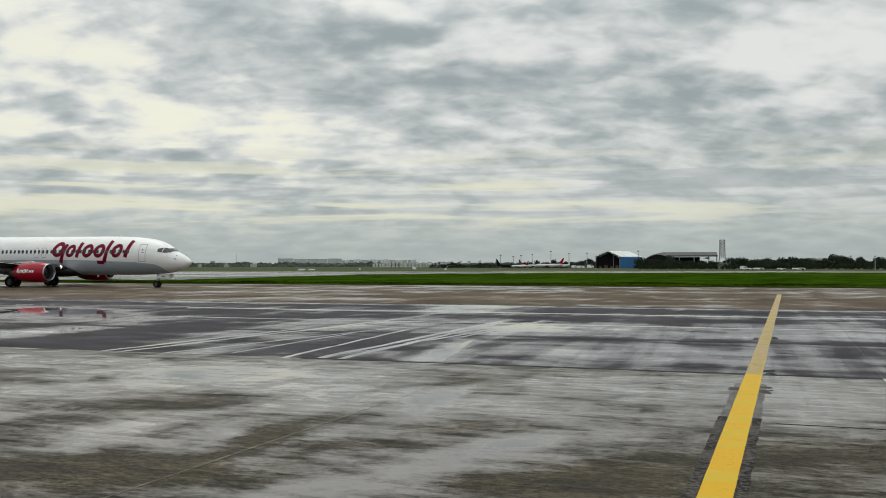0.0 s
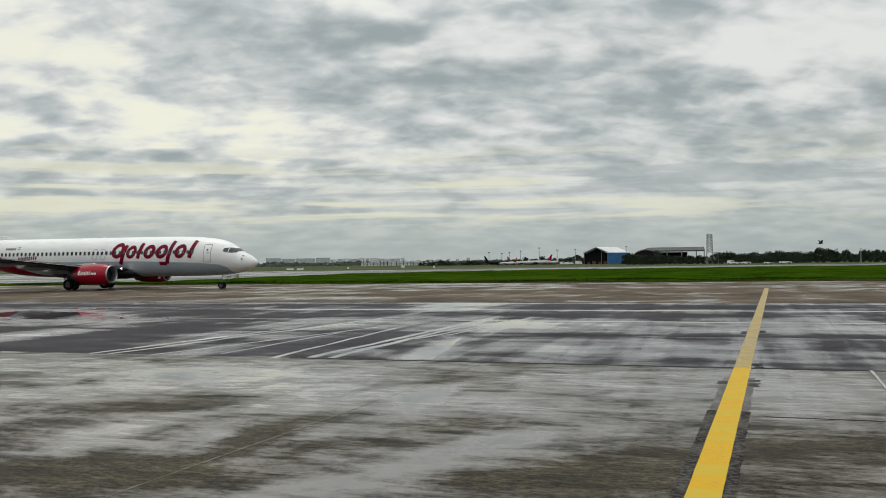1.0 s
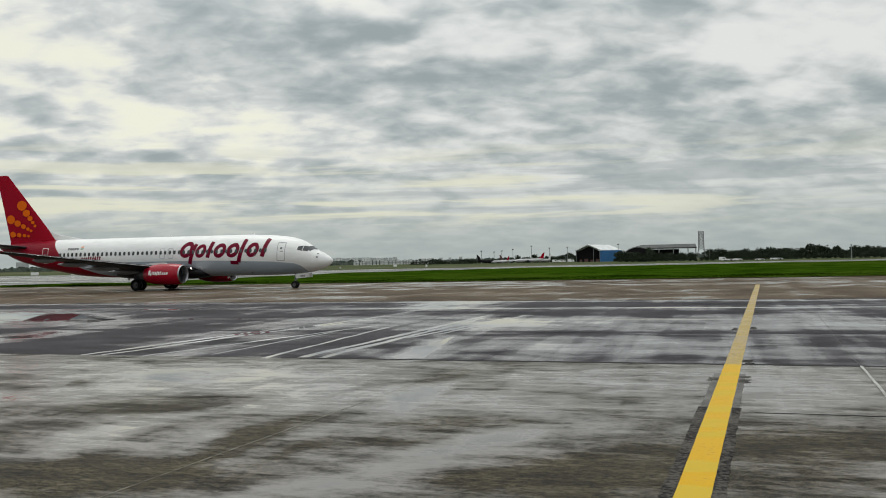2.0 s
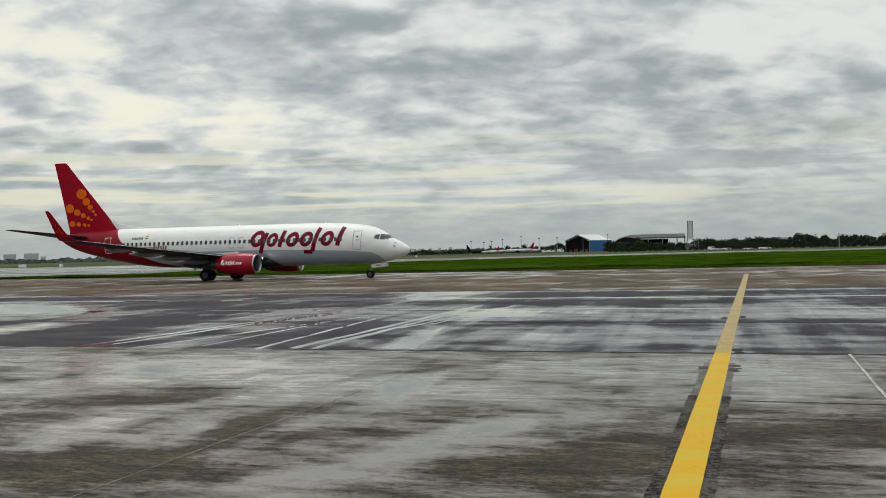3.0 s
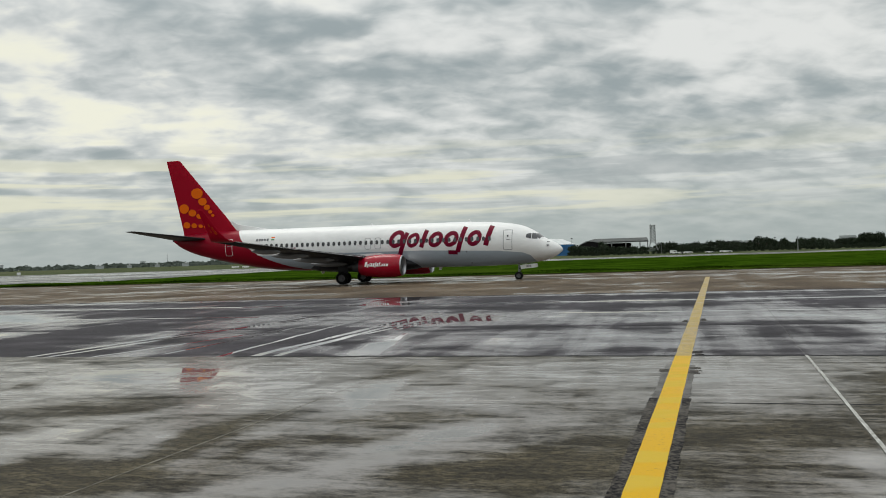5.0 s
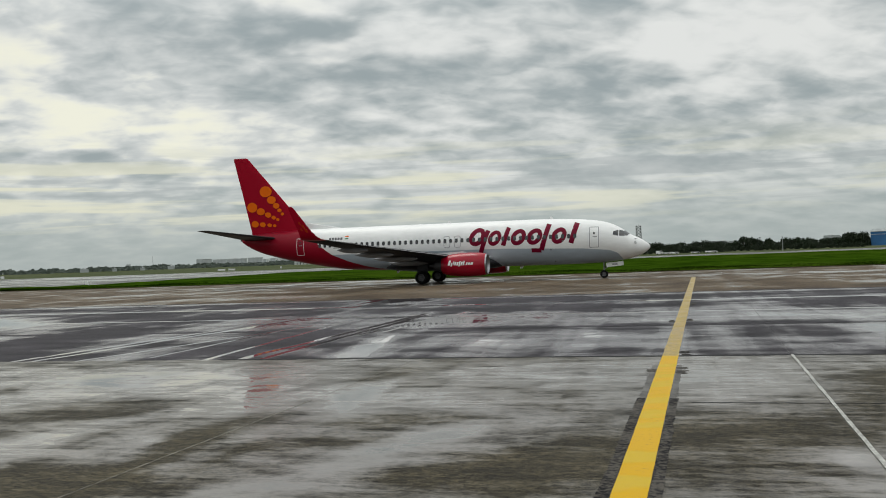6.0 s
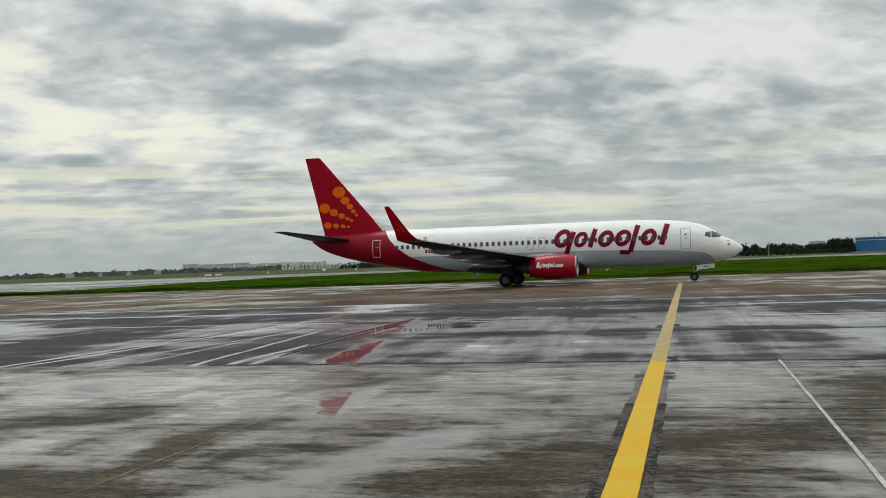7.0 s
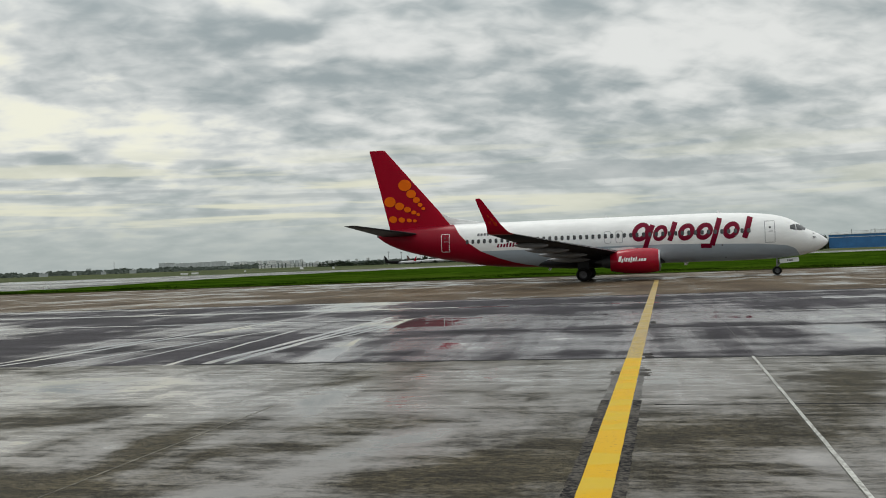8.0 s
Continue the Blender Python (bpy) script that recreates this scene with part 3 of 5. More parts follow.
def strip(a, b, width, z, pieces=24, wobble=0.008):
    """A painted stripe with a slightly uneven edge."""
    a, b = Vector(a), Vector(b)
    d = (b - a).normalized()
    side = Vector((d.y, -d.x))
    bm = bmesh.new()
    rows = []
    for i in range(pieces + 1):
        p = a.lerp(b, i / pieces)
        w = [width / 2 + random.uniform(-wobble, wobble) for _ in range(2)]
        rows.append([bm.verts.new((*(p - side * w[0]), z)), bm.verts.new((*(p + side * w[1]), z)), bm.verts.new((*(p + side * w[1]), z - 0.006)), bm.verts.new((*(p - side * w[0]), z - 0.006))])
    for r, q in zip(rows, rows[1:]):
        for i in range(4):
            bm.faces.new((r[i], r[(i + 1) % 4], q[(i + 1) % 4], q[i]))
    bm.faces.new(rows[0]), bm.faces.new(rows[-1][::-1])
    return bm


def build_markings():
    a, b = Vector((2.33, 7.74)), Vector((25.76, 67.0))
    d = (b - a).normalized()
    a = a - d * 7.5
    side = Vector((d.y, -d.x))
    line = thing("taxi_line", "worn yellow taxi guide line with black borders on wet concrete", "marking", kind="structure")
    part("yellow_stripe", strip(a, a + d * 18.4, 0.33, 0.005, 50, 0.003), M_YELLOW, line, "bright yellow worn paint")
    part("yellow_stripe", strip(a + d * 18.4, b, 0.33, 0.005, 90, 0.006), M_YELLOW_OLD, line, "faded yellow worn paint")
    for k in (-1, 1):
        part("black_border", strip(a + side * k * 0.235, a + d * 13.0 + side * k * 0.235, 0.125, 0.004, 90, 0.012), M_BLACK, line)
        part("black_border", strip(a + d * 13.0 + side * k * 0.225, a + d * 16.9 + side * k * 0.225, 0.10, 0.004, 50, 0.014), M_BLACK_OLD, line, "faded black border paint")
    # scorched black patches across the line
    for along, off, w, ln in ((15.9, -0.25, 0.17, 0.40), (15.7, 0.27, 0.2, 0.45), (16.35, 0.26, 0.18, 0.25), (18.9, 0.26, 0.2, 0.4), (27.2, -0.26, 0.16, 0.9), (27.6, 0.28, 0.16, 0.9), (35.5, 0.28, 0.16, 1.4), (18.6, 0.33, 0.14, 0.2)):
        p = a + d * along + side * off
        part("black_patch", strip(p, p + d * ln, w, 0.0045, 8, 0.04), M_BLACK, line)
    # sealed seams between the lanes, and a pale spalled joint
    for v, u0, u1, w in ((19.0, -10.0, 30.0, 0.17), (26.65, -6.0, 30.0, 0.14), (47.6, -40.0, 40.0, 0.2), (13.2, 0.5, 10.0, 0.05)):
        tagged(part("seam", strip(Vector(uv_xy(u0, v)), Vector(uv_xy(u1, v)), w, 0.003, 120, w * 0.2), M_TAR), "dark tar-sealed joint between pavement lanes", "seam", kind="structure")
    p0, p1 = Vector(uv_xy(-5.13 - 19.0 * 0.054, 0.0)), Vector(uv_xy(-5.13 - 5.75 * 0.054, 13.25))
    tagged(part("spalled_joint", strip(p0, p1, 0.016, 0.003, 160, 0.008), M_SPALL), "pale worn joint across the concrete", "seam", kind="structure")
    w0, w1 = Vector((8.66, 17.2)), Vector((4.68, 7.15))
    tagged(part("white_line", strip(w0, w1 + (w1 - w0) * 0.7, 0.050, 0.004, 60, 0.004), M_WHITE_LINE), "thin worn white line painted on concrete", "marking", kind="structure")


def build_taxiway_and_grass():
    # the parallel taxiway far off, with an exit that curves towards the apron
    far = [(-700, 560), (-260, 400), (-105, 352), (0, 335), (120, 345), (400, 350), (1200, 380)]
    near = [(1200, 285), (400, 268), (200, 270), (120, 268), (71, 270), (20, 258), (-6, 240), (-22, 205), (-30, 176), (-41, 140), (-58, 131), (-90, 136), (-260, 190), (-700, 330)]
    bm = slab(far[::-1] + near[::-1], -0.11, -0.05)
    tagged(part("road", bm, M_TAXI), "wet grey concrete taxiway shining with rain", "taxiway", kind="structure")
    # the lush grass island between apron and taxiway: a bumpy sheet
    edge = sorted([(x, y) for x, y in near if x > -75], key=lambda p: p[0])
    xs = np.arange(-78, 420, 2.2)
    bm = bmesh.new()
    rows = []
    for x in xs:
        y0 = (98.4 - x * -UY) / UX
        y1 = float(np.interp(x, [-75] + [p[0] for p in edge], [134] + [p[1] for p in edge]))
        if x < -58:
            y1 = min(y1, y0 + 10 + (x + 78) * 0.35)
        col = []
        for k in range(22):
            f = (k / 21) ** 1.6
            y = y0 + (y1 - y0) * f
            z = -0.06 if k in (0, 21) else 0.10 + 0.22 * noise.noise((x * 0.11, y * 0.09, 0)) + 0.10 * noise.noise((x * 0.5, y * 0.4, 5))
            jog = 1.6 * noise.noise((x * 0.12, 0, 3)) + 0.7 * noise.noise((x * 0.5, 0, 3)) if k == 0 else 0
            col.append(bm.verts.new((x, y + jog, max(z, -0.06))))
        rows.append(col)
    for a, b in zip(rows, rows[1:]):
        for k in range(21):
            bm.faces.new((a[k], b[k], b[k + 1], a[k + 1]))
    tagged(part("grass_verge", bm, M_GRASS, smooth=True), "lush green rain-fed grass beside the apron", "grass", kind="stuff")
    # a dark brown strip between the pavement and the grass
    soil = slab([uv_xy(*p) for p in ((-150, 93.2), (190, 93.2), (190, 101.5), (-150, 101.5))], -0.115, -0.03)
    tagged(part("soil_verge", soil, M_VERGE_DARK), "dark brown strip along the edge of the apron", "soil", kind="structure")
    # blades and tufts
    rng = random.Random(4)
    verts, faces = [], []
    for _ in range(30000):
        x = rng.uniform(-70, 130)
        y0 = (98.4 - x * -UY) / UX
        y1 = float(np.interp(x, [-75] + [p[0] for p in edge], [134] + [p[1] for p in edge]))
        if x < -58:
            y1 = min(y1, y0 + 10 + (x + 78) * 0.35)
        y = y0 + min(9.0, y1 - y0) * rng.random() ** 1.6
        h = rng.uniform(0.05, 0.16) * (1.3 if noise.noise((x * 0.1, y * 0.1, 8)) > 0.15 else 0.75)
        a = rng.uniform(0, math.pi)
        w, lean = rng.uniform(0.05, 0.14), rng.uniform(-0.15, 0.15)
        c, s = math.cos(a) * w, math.sin(a) * w
        z = 0.06 + 0.22 * noise.noise((x * 0.11, y * 0.09, 0))
        n = len(verts)
        verts += [(x - c, y - s, z), (x + c, y + s, z), (x + lean, y, z + h)]
        faces.append((n, n + 1, n + 2))
    me = bpy.data.meshes.new("grass_tufts")
    me.from_pydata(verts, [], faces)
    tagged(part_of("grass_tufts", me, M_GRASS), "tufts of long wet grass along the apron edge", "grass", kind="stuff")


build_ground()
build_taxiway_and_grass()
build_markings()


# ---- airliner ----
def smooth_table(xs, ys):
    """A monotone cubic through the points."""
    xs, ys = np.array(xs, float), np.array(ys, float)
    h, d = np.diff(xs), np.diff(ys) / np.diff(xs)
    m = np.zeros(len(xs))
    for i in range(1, len(xs) - 1):
        if d[i - 1] * d[i] > 0:
            w1, w2 = 2 * h[i] + h[i - 1], h[i] + 2 * h[i - 1]
            m[i] = (w1 + w2) / (w1 / d[i - 1] + w2 / d[i])
    m[0], m[-1] = d[0], d[-1]

    def at(x):
        x = min(max(x, xs[0]), xs[-1])
        i = min(int(np.searchsorted(xs, x, "right")) - 1, len(xs) - 2)
        t = (x - xs[i]) / h[i]
        return float((2 * t**3 - 3 * t**2 + 1) * ys[i] + (t**3 - 2 * t**2 + t) * h[i] * m[i] + (3 * t**2 - 2 * t**3) * ys[i + 1] + (t**3 - t**2) * h[i] * m[i + 1])
    return at


# metres aft of the nose: crown, keel, half width
CROWN = smooth_table((0, 0.06, 0.2, 0.5, 1.0, 1.45, 2.2, 3.3, 4.77, 7, 10, 30, 34, 36.4, 37.9, 38.4), (2.60, 2.75, 2.90, 3.13, 3.42, 3.62, 4.15, 4.74, 5.08, 5.27, 5.35, 5.37, 5.30, 5.12, 4.86, 4.7))
KEEL = smooth_table((0, 0.06, 0.2, 0.5, 1.2, 2.24, 3.5, 5, 7, 24, 27.4, 31.1, 34.7, 36.4, 37.9, 38.4), (2.60, 2.46, 2.31, 2.08, 1.78, 1.54, 1.41, 1.33, 1.29, 1.29, 1.46, 2.02, 2.80, 3.3, 4.02, 4.40))
WIDE = smooth_table((0, 0.06, 0.2, 0.5, 1, 1.45, 2.2, 3.3, 4.77, 7, 25, 27.4, 31.1, 34.7, 36.4, 37.9, 38.4), (0.03, 0.16, 0.33, 0.6, 0.93, 1.15, 1.43, 1.68, 1.83, 1.88, 1.88, 1.83, 1.5, 0.95, 0.62, 0.28, 0.14))


def hull(s, z, side, out=0.0):
    """A point on the fuselage skin at s metres aft of the nose and height z; side -1 is the starboard side."""
    t, b, w = CROWN(s), KEEL(s), WIDE(s)
    c, h = (t + b) / 2, (t - b) / 2
    k = max(-0.999, min(0.999, (z - c) / h))
    y = w * math.sqrt(1 - k * k)
    n = Vector((0, y / w**2, (z - c) / h**2)).normalized()
    return Vector((19.6 - s, side * (y + n.y * out), z + n.z * out))


def hull_patch(corners, side, out=0.008, nu=6, nv=8, thick=0.02):
    """A plate that follows the skin between four corners (s, z): low-front, low-back, high-back, high-front."""
    bm = bmesh.new()
    (a, b, c, d) = [Vector(p) for p in corners]
    sheets = []
    for o in (out, out - thick):
        sheets.append([[bm.verts.new(hull(*(a.lerp(b, i / nu).lerp(d.lerp(c, i / nu), j / nv)), side, o)) for i in range(nu + 1)] for j in range(nv + 1)])
    top, low = sheets
    for j in range(nv):
        for i in range(nu):
            bm.faces.new((top[j][i], top[j][i + 1], top[j + 1][i + 1], top[j + 1][i]))
    ring = [(0, i) for i in range(nu)] + [(j, nu) for j in range(nv)] + [(nv, i) for i in range(nu, 0, -1)] + [(j, 0) for j in range(nv, 0, -1)]
    for p, q in zip(ring, ring[1:] + ring[:1]):
        bm.faces.new((top[p[0]][p[1]], top[q[0]][q[1]], low[q[0]][q[1]], low[p[0]][p[1]]))
    return bm


def hull_stroke(points, width, side, out=0.008, closed=False):
    """A painted stroke of even width along points (s, z) on the skin."""
    pts = [Vector(p) for p in points]
    fine = []
    n = len(pts)
    for i in range(n if closed else n - 1):
        a, b = pts[i], pts[(i + 1) % n]
        k = max(1, int((b - a).length / 0.12))
        fine += [a.lerp(b, j / k) for j in range(k)]
    if not closed:
        fine.append(pts[-1])
    bm = bmesh.new()
    rows = []
    m = len(fine)
    for i, p in enumerate(fine):
        q = fine[(i + 1) % m] if closed else fine[min(i + 1, m - 1)]
        o = fine[i - 1] if closed else fine[max(i - 1, 0)]
        d = (q - o).normalized()
        side_way = Vector((-d.y, d.x))
        rows.append([bm.verts.new(hull(*(p + side_way * width * k), side, out)) for k in (-0.5, -0.25, 0, 0.25, 0.5)])
    for i in range(m if closed else m - 1):
        a, b = rows[i], rows[(i + 1) % m]
        for k in range(4):
            bm.faces.new((a[k], a[k + 1], b[k + 1], b[k]))
    return bm


def airfoil(n=11):
    """Points (chord fraction, thickness fraction) round a section."""
    xs = [0.5 - 0.5 * math.cos(math.pi * i / n) for i in range(n + 1)]
    half = [2.6 * (0.2969 * math.sqrt(x) - 0.126 * x - 0.3516 * x**2 + 0.2843 * x**3 - 0.1015 * x**4) * 2 for x in xs]
    return [(x, h * 1.0) for x, h in zip(xs[::-1], half[::-1])] + [(x, -h * 0.8) for x, h in zip(xs[1:-1], half[1:-1])]


def wing_skin(sections, side, upright=False):
    """Sections: (span, s of leading edge, chord, height, thickness ratio, cant in degrees)."""
    rings = []
    for span, lead, chord, z, ratio, cant in sections:
        c, s = math.cos(radians(cant)), math.sin(radians(cant))
        ring = []
        for x, h in airfoil():
            t = h * ratio * chord
            if upright:
                ring.append((19.6 - lead - x * chord, side * t, z))
            else:
                ring.append((19.6 - lead - x * chord, side * (span - t * s), z + t * c))
        rings.append(ring)
    return loft(rings)


def wheel_mesh(radius, width, n=36):
    w, r = width / 2, radius
    tyre = lathe(((-w * 0.72, r * 0.56), (-w, r * 0.68), (-w, r * 0.84), (-w * 0.82, r * 0.95), (-w * 0.45, r), (0, r), (w * 0.45, r), (w * 0.82, r * 0.95), (w, r * 0.84), (w, r * 0.68), (w * 0.72, r * 0.56), (0, r * 0.52), (-w * 0.72, r * 0.56)), n, "y")
    rim = lathe(((-w * 0.8, 0.01), (-w * 0.8, r * 0.18), (-w * 0.35, r * 0.24), (-w * 0.4, r * 0.46), (-w * 0.78, r * 0.56), (-w * 0.6, r * 0.585), (w * 0.6, r * 0.585), (w * 0.78, r * 0.56), (w * 0.4, r * 0.46), (w * 0.35, r * 0.24), (w * 0.8, r * 0.18), (w * 0.8, 0.01)), n, "y")
    for k in range(8):                      # bolts round the hub
        a = k * math.pi / 4
        for sgn in (-1, 1):
            rod(rim, (r * 0.34 * math.cos(a), sgn * w * 0.3, r * 0.34 * math.sin(a)), (r * 0.34 * math.cos(a), sgn * w * 0.52, r * 0.34 * math.sin(a)), r * 0.055, n=6)
    return tyre, rim


WHEELS = []


def add_wheel(plane, x, y, radius, width):
    tyre, rim = wheel_mesh(radius, width)
    w = part("wheel", tyre, M_TYRE, plane, "black rubber tyre", True, pose(x, y, radius))
    part("rim", rim, M_RIM, w, "bare metal wheel rim", False)
    WHEELS.append((w, x, y, radius))


def build_engine(plane, side):
    y, z, s0 = side * 4.83, 1.56, 13.30
    X = 19.6 - s0

    def squash(bm, k=0.94):
        for v in bm.verts:               # flattened belly of the cowling
            if v.co.z < 0:
                v.co.z *= k
        return bm
    outer = [(X - 0.10, 0.89), (X - 0.30, 0.965), (X - 0.8, 1.03), (X - 1.6, 1.06), (X - 2.4, 1.03), (X - 3.2, 0.94), (X - 3.9, 0.80), (X - 3.9, 0.76), (X - 3.2, 0.80)]
    eng = part("engine", squash(lathe(outer, 56)), M_RED_ENG, plane, "crimson jet engine cowling", True, pose(0, y, z))
    part("intake_lip", squash(lathe(((X - 0.6, 0.75), (X - 0.25, 0.76), (X - 0.06, 0.79), (X, 0.84), (X - 0.03, 0.873), (X - 0.10, 0.899), (X - 0.13, 0.900)), 56)), M_LIP, eng, "dull metal intake lip", True)
    duct = lathe(((X - 0.6, 0.752), (X - 1.2, 0.78), (X - 1.2, 0.05)), 48)
    part("intake_duct", squash(duct), M_DARK, eng, "dark intake duct", True)
    part("spinner", lathe(((X - 0.55, 0.01), (X - 0.7, 0.12), (X - 0.95, 0.24), (X - 1.18, 0.30)), 24), M_DARK, eng, "dark fan spinner", True)
    fan = bmesh.new()
    for k in range(24):
        a = k * math.pi / 12
        c, s = math.cos(a), math.sin(a)
        t = Vector((0, -s, c))
        q = [Vector((X - 1.05, 0, 0)) + Vector((0, c, s)) * r + t * w + Vector((dx, 0, 0)) for r, w, dx in ((0.28, -0.03, 0.05), (0.76, -0.06, 0.07), (0.76, 0.06, -0.07), (0.28, 0.03, -0.05))]
        fan.faces.new([fan.verts.new(p) for p in q])
    part("fan", fan, M_STEEL, eng, "grey fan blades")
    part("exhaust_nozzle", lathe(((X - 3.1, 0.62), (X - 3.9, 0.56), (X - 4.6, 0.42), (X - 4.6, 0.39), (X - 3.9, 0.5)), 32), M_DARK, eng, "dark metal exhaust nozzle", True)
    part("exhaust_cone", lathe(((X - 4.2, 0.30), (X - 4.7, 0.22), (X - 5.2, 0.02)), 24), M_DARK, eng, "", True)
    pylon = loft([[(X - 1.5, -0.10, 0.95), (X - 4.6, -0.10, 0.55), (X - 4.6, 0.10, 0.55), (X - 1.5, 0.10, 0.95)], [(X - 2.2, -0.12, 1.16), (X - 6.2, -0.12, 1.0), (X - 6.2, 0.12, 1.0), (X - 2.2, 0.12, 1.16)]])
    part("pylon", pylon, M_WHITE, eng, "white engine pylon")
    # the cowling's small lettering as plain white slanted bars
    sx = 0.0
    for w, h, low in ((0.20, 0.42, 0), (0.13, 0.30, -0.08), (0.06, 0.34, 0), (0.15, 0.28, 0), (0.15, 0.28, 0), (0.10, 0.46, -0.1), (0.15, 0.28, 0), (0.10, 0.36, 0), (0.05, 0.08, 0), (0.13, 0.22, 0), (0.14, 0.22, 0), (0.20, 0.22, 0)):
        bm = bmesh.new()
        grid = []
        for j in range(6):
            row = []
            hz = 0.0 + low + h * j / 5
            for i in range(3):
                xx = X - 3.28 + sx + w * i / 2 + hz * 0.25
                r = float(np.interp(-(xx - X), [0.1, 0.3, 0.8, 1.6, 2.4, 3.2, 3.9], [0.89, 0.965, 1.03, 1.06, 1.03, 0.94, 0.80])) + 0.012
                row.append(bm.verts.new((xx, side * math.sqrt(r * r - hz * hz), hz)))
            grid.append(row)
        for p, q in zip(grid, grid[1:]):
            for i in range(2):
                bm.faces.new((p[i], p[i + 1], q[i + 1], q[i]))
        part("marking_bar", bm, M_WHITE, eng, "plain white marking bar")
        sx += w + 0.055


def build_airliner():
    plane = thing("airliner", "white twin-engine jet airliner with crimson tail, taxiing on wet concrete", "airplane")
    # fuselage
    ss = [0, 0.02, 0.06, 0.12, 0.2, 0.3, 0.42, 0.56, 0.72, 0.9, 1.1, 1.3, 1.5, 1.75, 2.0, 2.25, 2.5, 2.8, 3.1, 3.5, 3.9, 4.4, 5, 5.8, 6.6, 7.5] + [8 + 0.8 * i for i in range(21)] + [24.6 + 0.4 * i for i in range(35)] + [38.4]
    n = 80
    rings = []
    for s in ss:
        t, b, w = CROWN(s), KEEL(s), WIDE(s)
        rings.append([(19.6 - s, w * math.cos(2 * math.pi * i / n), (t + b) / 2 + (t - b) / 2 * math.sin(2 * math.pi * i / n)) for i in range(n)])
    body = part("fuselage", loft(rings), M_LIVERY, plane, "white fuselage, grey belly, crimson rear", True)
    fair = loft([[(19.6 - s, w * math.cos(2 * math.pi * i / 32), zc + h * math.sin(2 * math.pi * i / 32)) for i in range(32)] for s, w, zc, h in
                 ((12.6, 0.5, 1.6, 0.25), (13.6, 1.5, 1.72, 0.55), (15.2, 2.05, 1.78, 0.72), (18.5, 2.1, 1.8, 0.75), (21.0, 2.0, 1.78, 0.72), (22.8, 1.4, 1.7, 0.5), (24.2, 0.5, 1.58, 0.22))])
    part("belly_fairing", fair, M_WING_SHADED, plane, "belly fairing, grey painted near-black with shade", True)
    part("tail_cone_outlet", lathe(((19.6 - 38.38, 0.11), (19.6 - 38.55, 0.10), (19.6 - 38.55, 0.07), (19.6 - 38.3, 0.07)), 20), M_DARK, plane, "dark tailpipe", True, pose(0, 0, 4.575))
    # cabin windows on both sides
    for side in (-1, 1):
        rim = [(0.13 * (abs(math.cos(a)) ** 0.6) * math.copysign(1, math.cos(a)), 0.19 * (abs(math.sin(a)) ** 0.6) * math.copysign(1, math.sin(a))) for a in [2 * math.pi * k / 16 for k in range(16)]]

        def pane_mesh(s):
            bm = bmesh.new()
            ref = hull(s, 3.72, side)
            outer = [bm.verts.new(hull(s + p, 3.72 + q, side, 0.019) - ref) for p, q in rim]
            inner = [bm.verts.new(hull(s + p, 3.72 + q, side, -0.02) - ref) for p, q in rim]
            bm.faces.new(outer)
            for k in range(16):
                bm.faces.new((outer[k], outer[(k + 1) % 16], inner[(k + 1) % 16], inner[k]))
            bmesh.ops.recalc_face_normals(bm, faces=bm.faces)
            me = bpy.data.meshes.new("cabin_window")
            bm.to_mesh(me)
            bm.free()
            return me
        usual = pane_mesh(15.0)
        s = 6.25
        while s < 29.9:
            if not 15.2 < s < 15.5:
                part_of("cabin_window", usual if 8 < s < 24 else pane_mesh(s), M_GLASS, plane, at=pose(*hull(s, 3.72, side)))
            s += 0.522
        # doors: front and rear service doors, two overwing exits
        for s0, s1, z0, z1 in ((4.24, 5.0, 2.70, 4.42), (31.40, 32.14, 2.92, 4.46)):
            tilt = 0.03
            door = part("door", hull_patch(((s0 + tilt, z0), (s1 + tilt, z0), (s1, z1), (s0, z1)), side, 0.010), M_LIVERY, plane, "closed cabin door")
            ring = [(s0 + tilt, z0), (s1 + tilt, z0), (s1, z1), (s0, z1)]
            part("door_outline", hull_stroke(ring, 0.045, side, 0.016, True), M_LINE if s0 < 10 else M_WHITE, door, "thin outline round the door")
            part("door_window", hull_patch([(s0 + 0.32, z0 + 1.12), (s0 + 0.46, z0 + 1.12), (s0 + 0.46, z0 + 1.28), (s0 + 0.32, z0 + 1.28)], side, 0.018, 2, 2), M_GLASS, door, "small dark pane")
            part("door_handle", hull_patch([(s0 + 0.16, z0 + 0.86), (s0 + 0.5, z0 + 0.86), (s0 + 0.5, z0 + 0.92), (s0 + 0.16, z0 + 0.92)], side, 0.02, 2, 2), M_LINE, door, "grey handle recess")
        for s0 in (16.32, 17.28):
            ring = [(s0 + 0.28 + 0.28 * abs(math.cos(a)) ** 0.5 * math.copysign(1, math.cos(a)), 3.62 + 0.5 * abs(math.sin(a)) ** 0.35 * math.copysign(1, math.sin(a))) for a in [2 * math.pi * (k + 0.5) / 24 for k in range(24)]]
            part("exit_outline", hull_stroke(ring, 0.035, side, 0.010, True), M_LINE, plane, "outline of an overwing exit")
        # flight deck glazing
        for corners in (((2.62, 3.60), (3.08, 3.72), (3.02, 4.02), (2.60, 4.10)), ((2.08, 3.57), (2.56, 3.60), (2.54, 4.10), (2.22, 4.06))):
            part("cockpit_window", hull_patch(corners, side, 0.012), M_GLASS, plane, "dark flight deck pane")
        bm = bmesh.new()
        grid = []
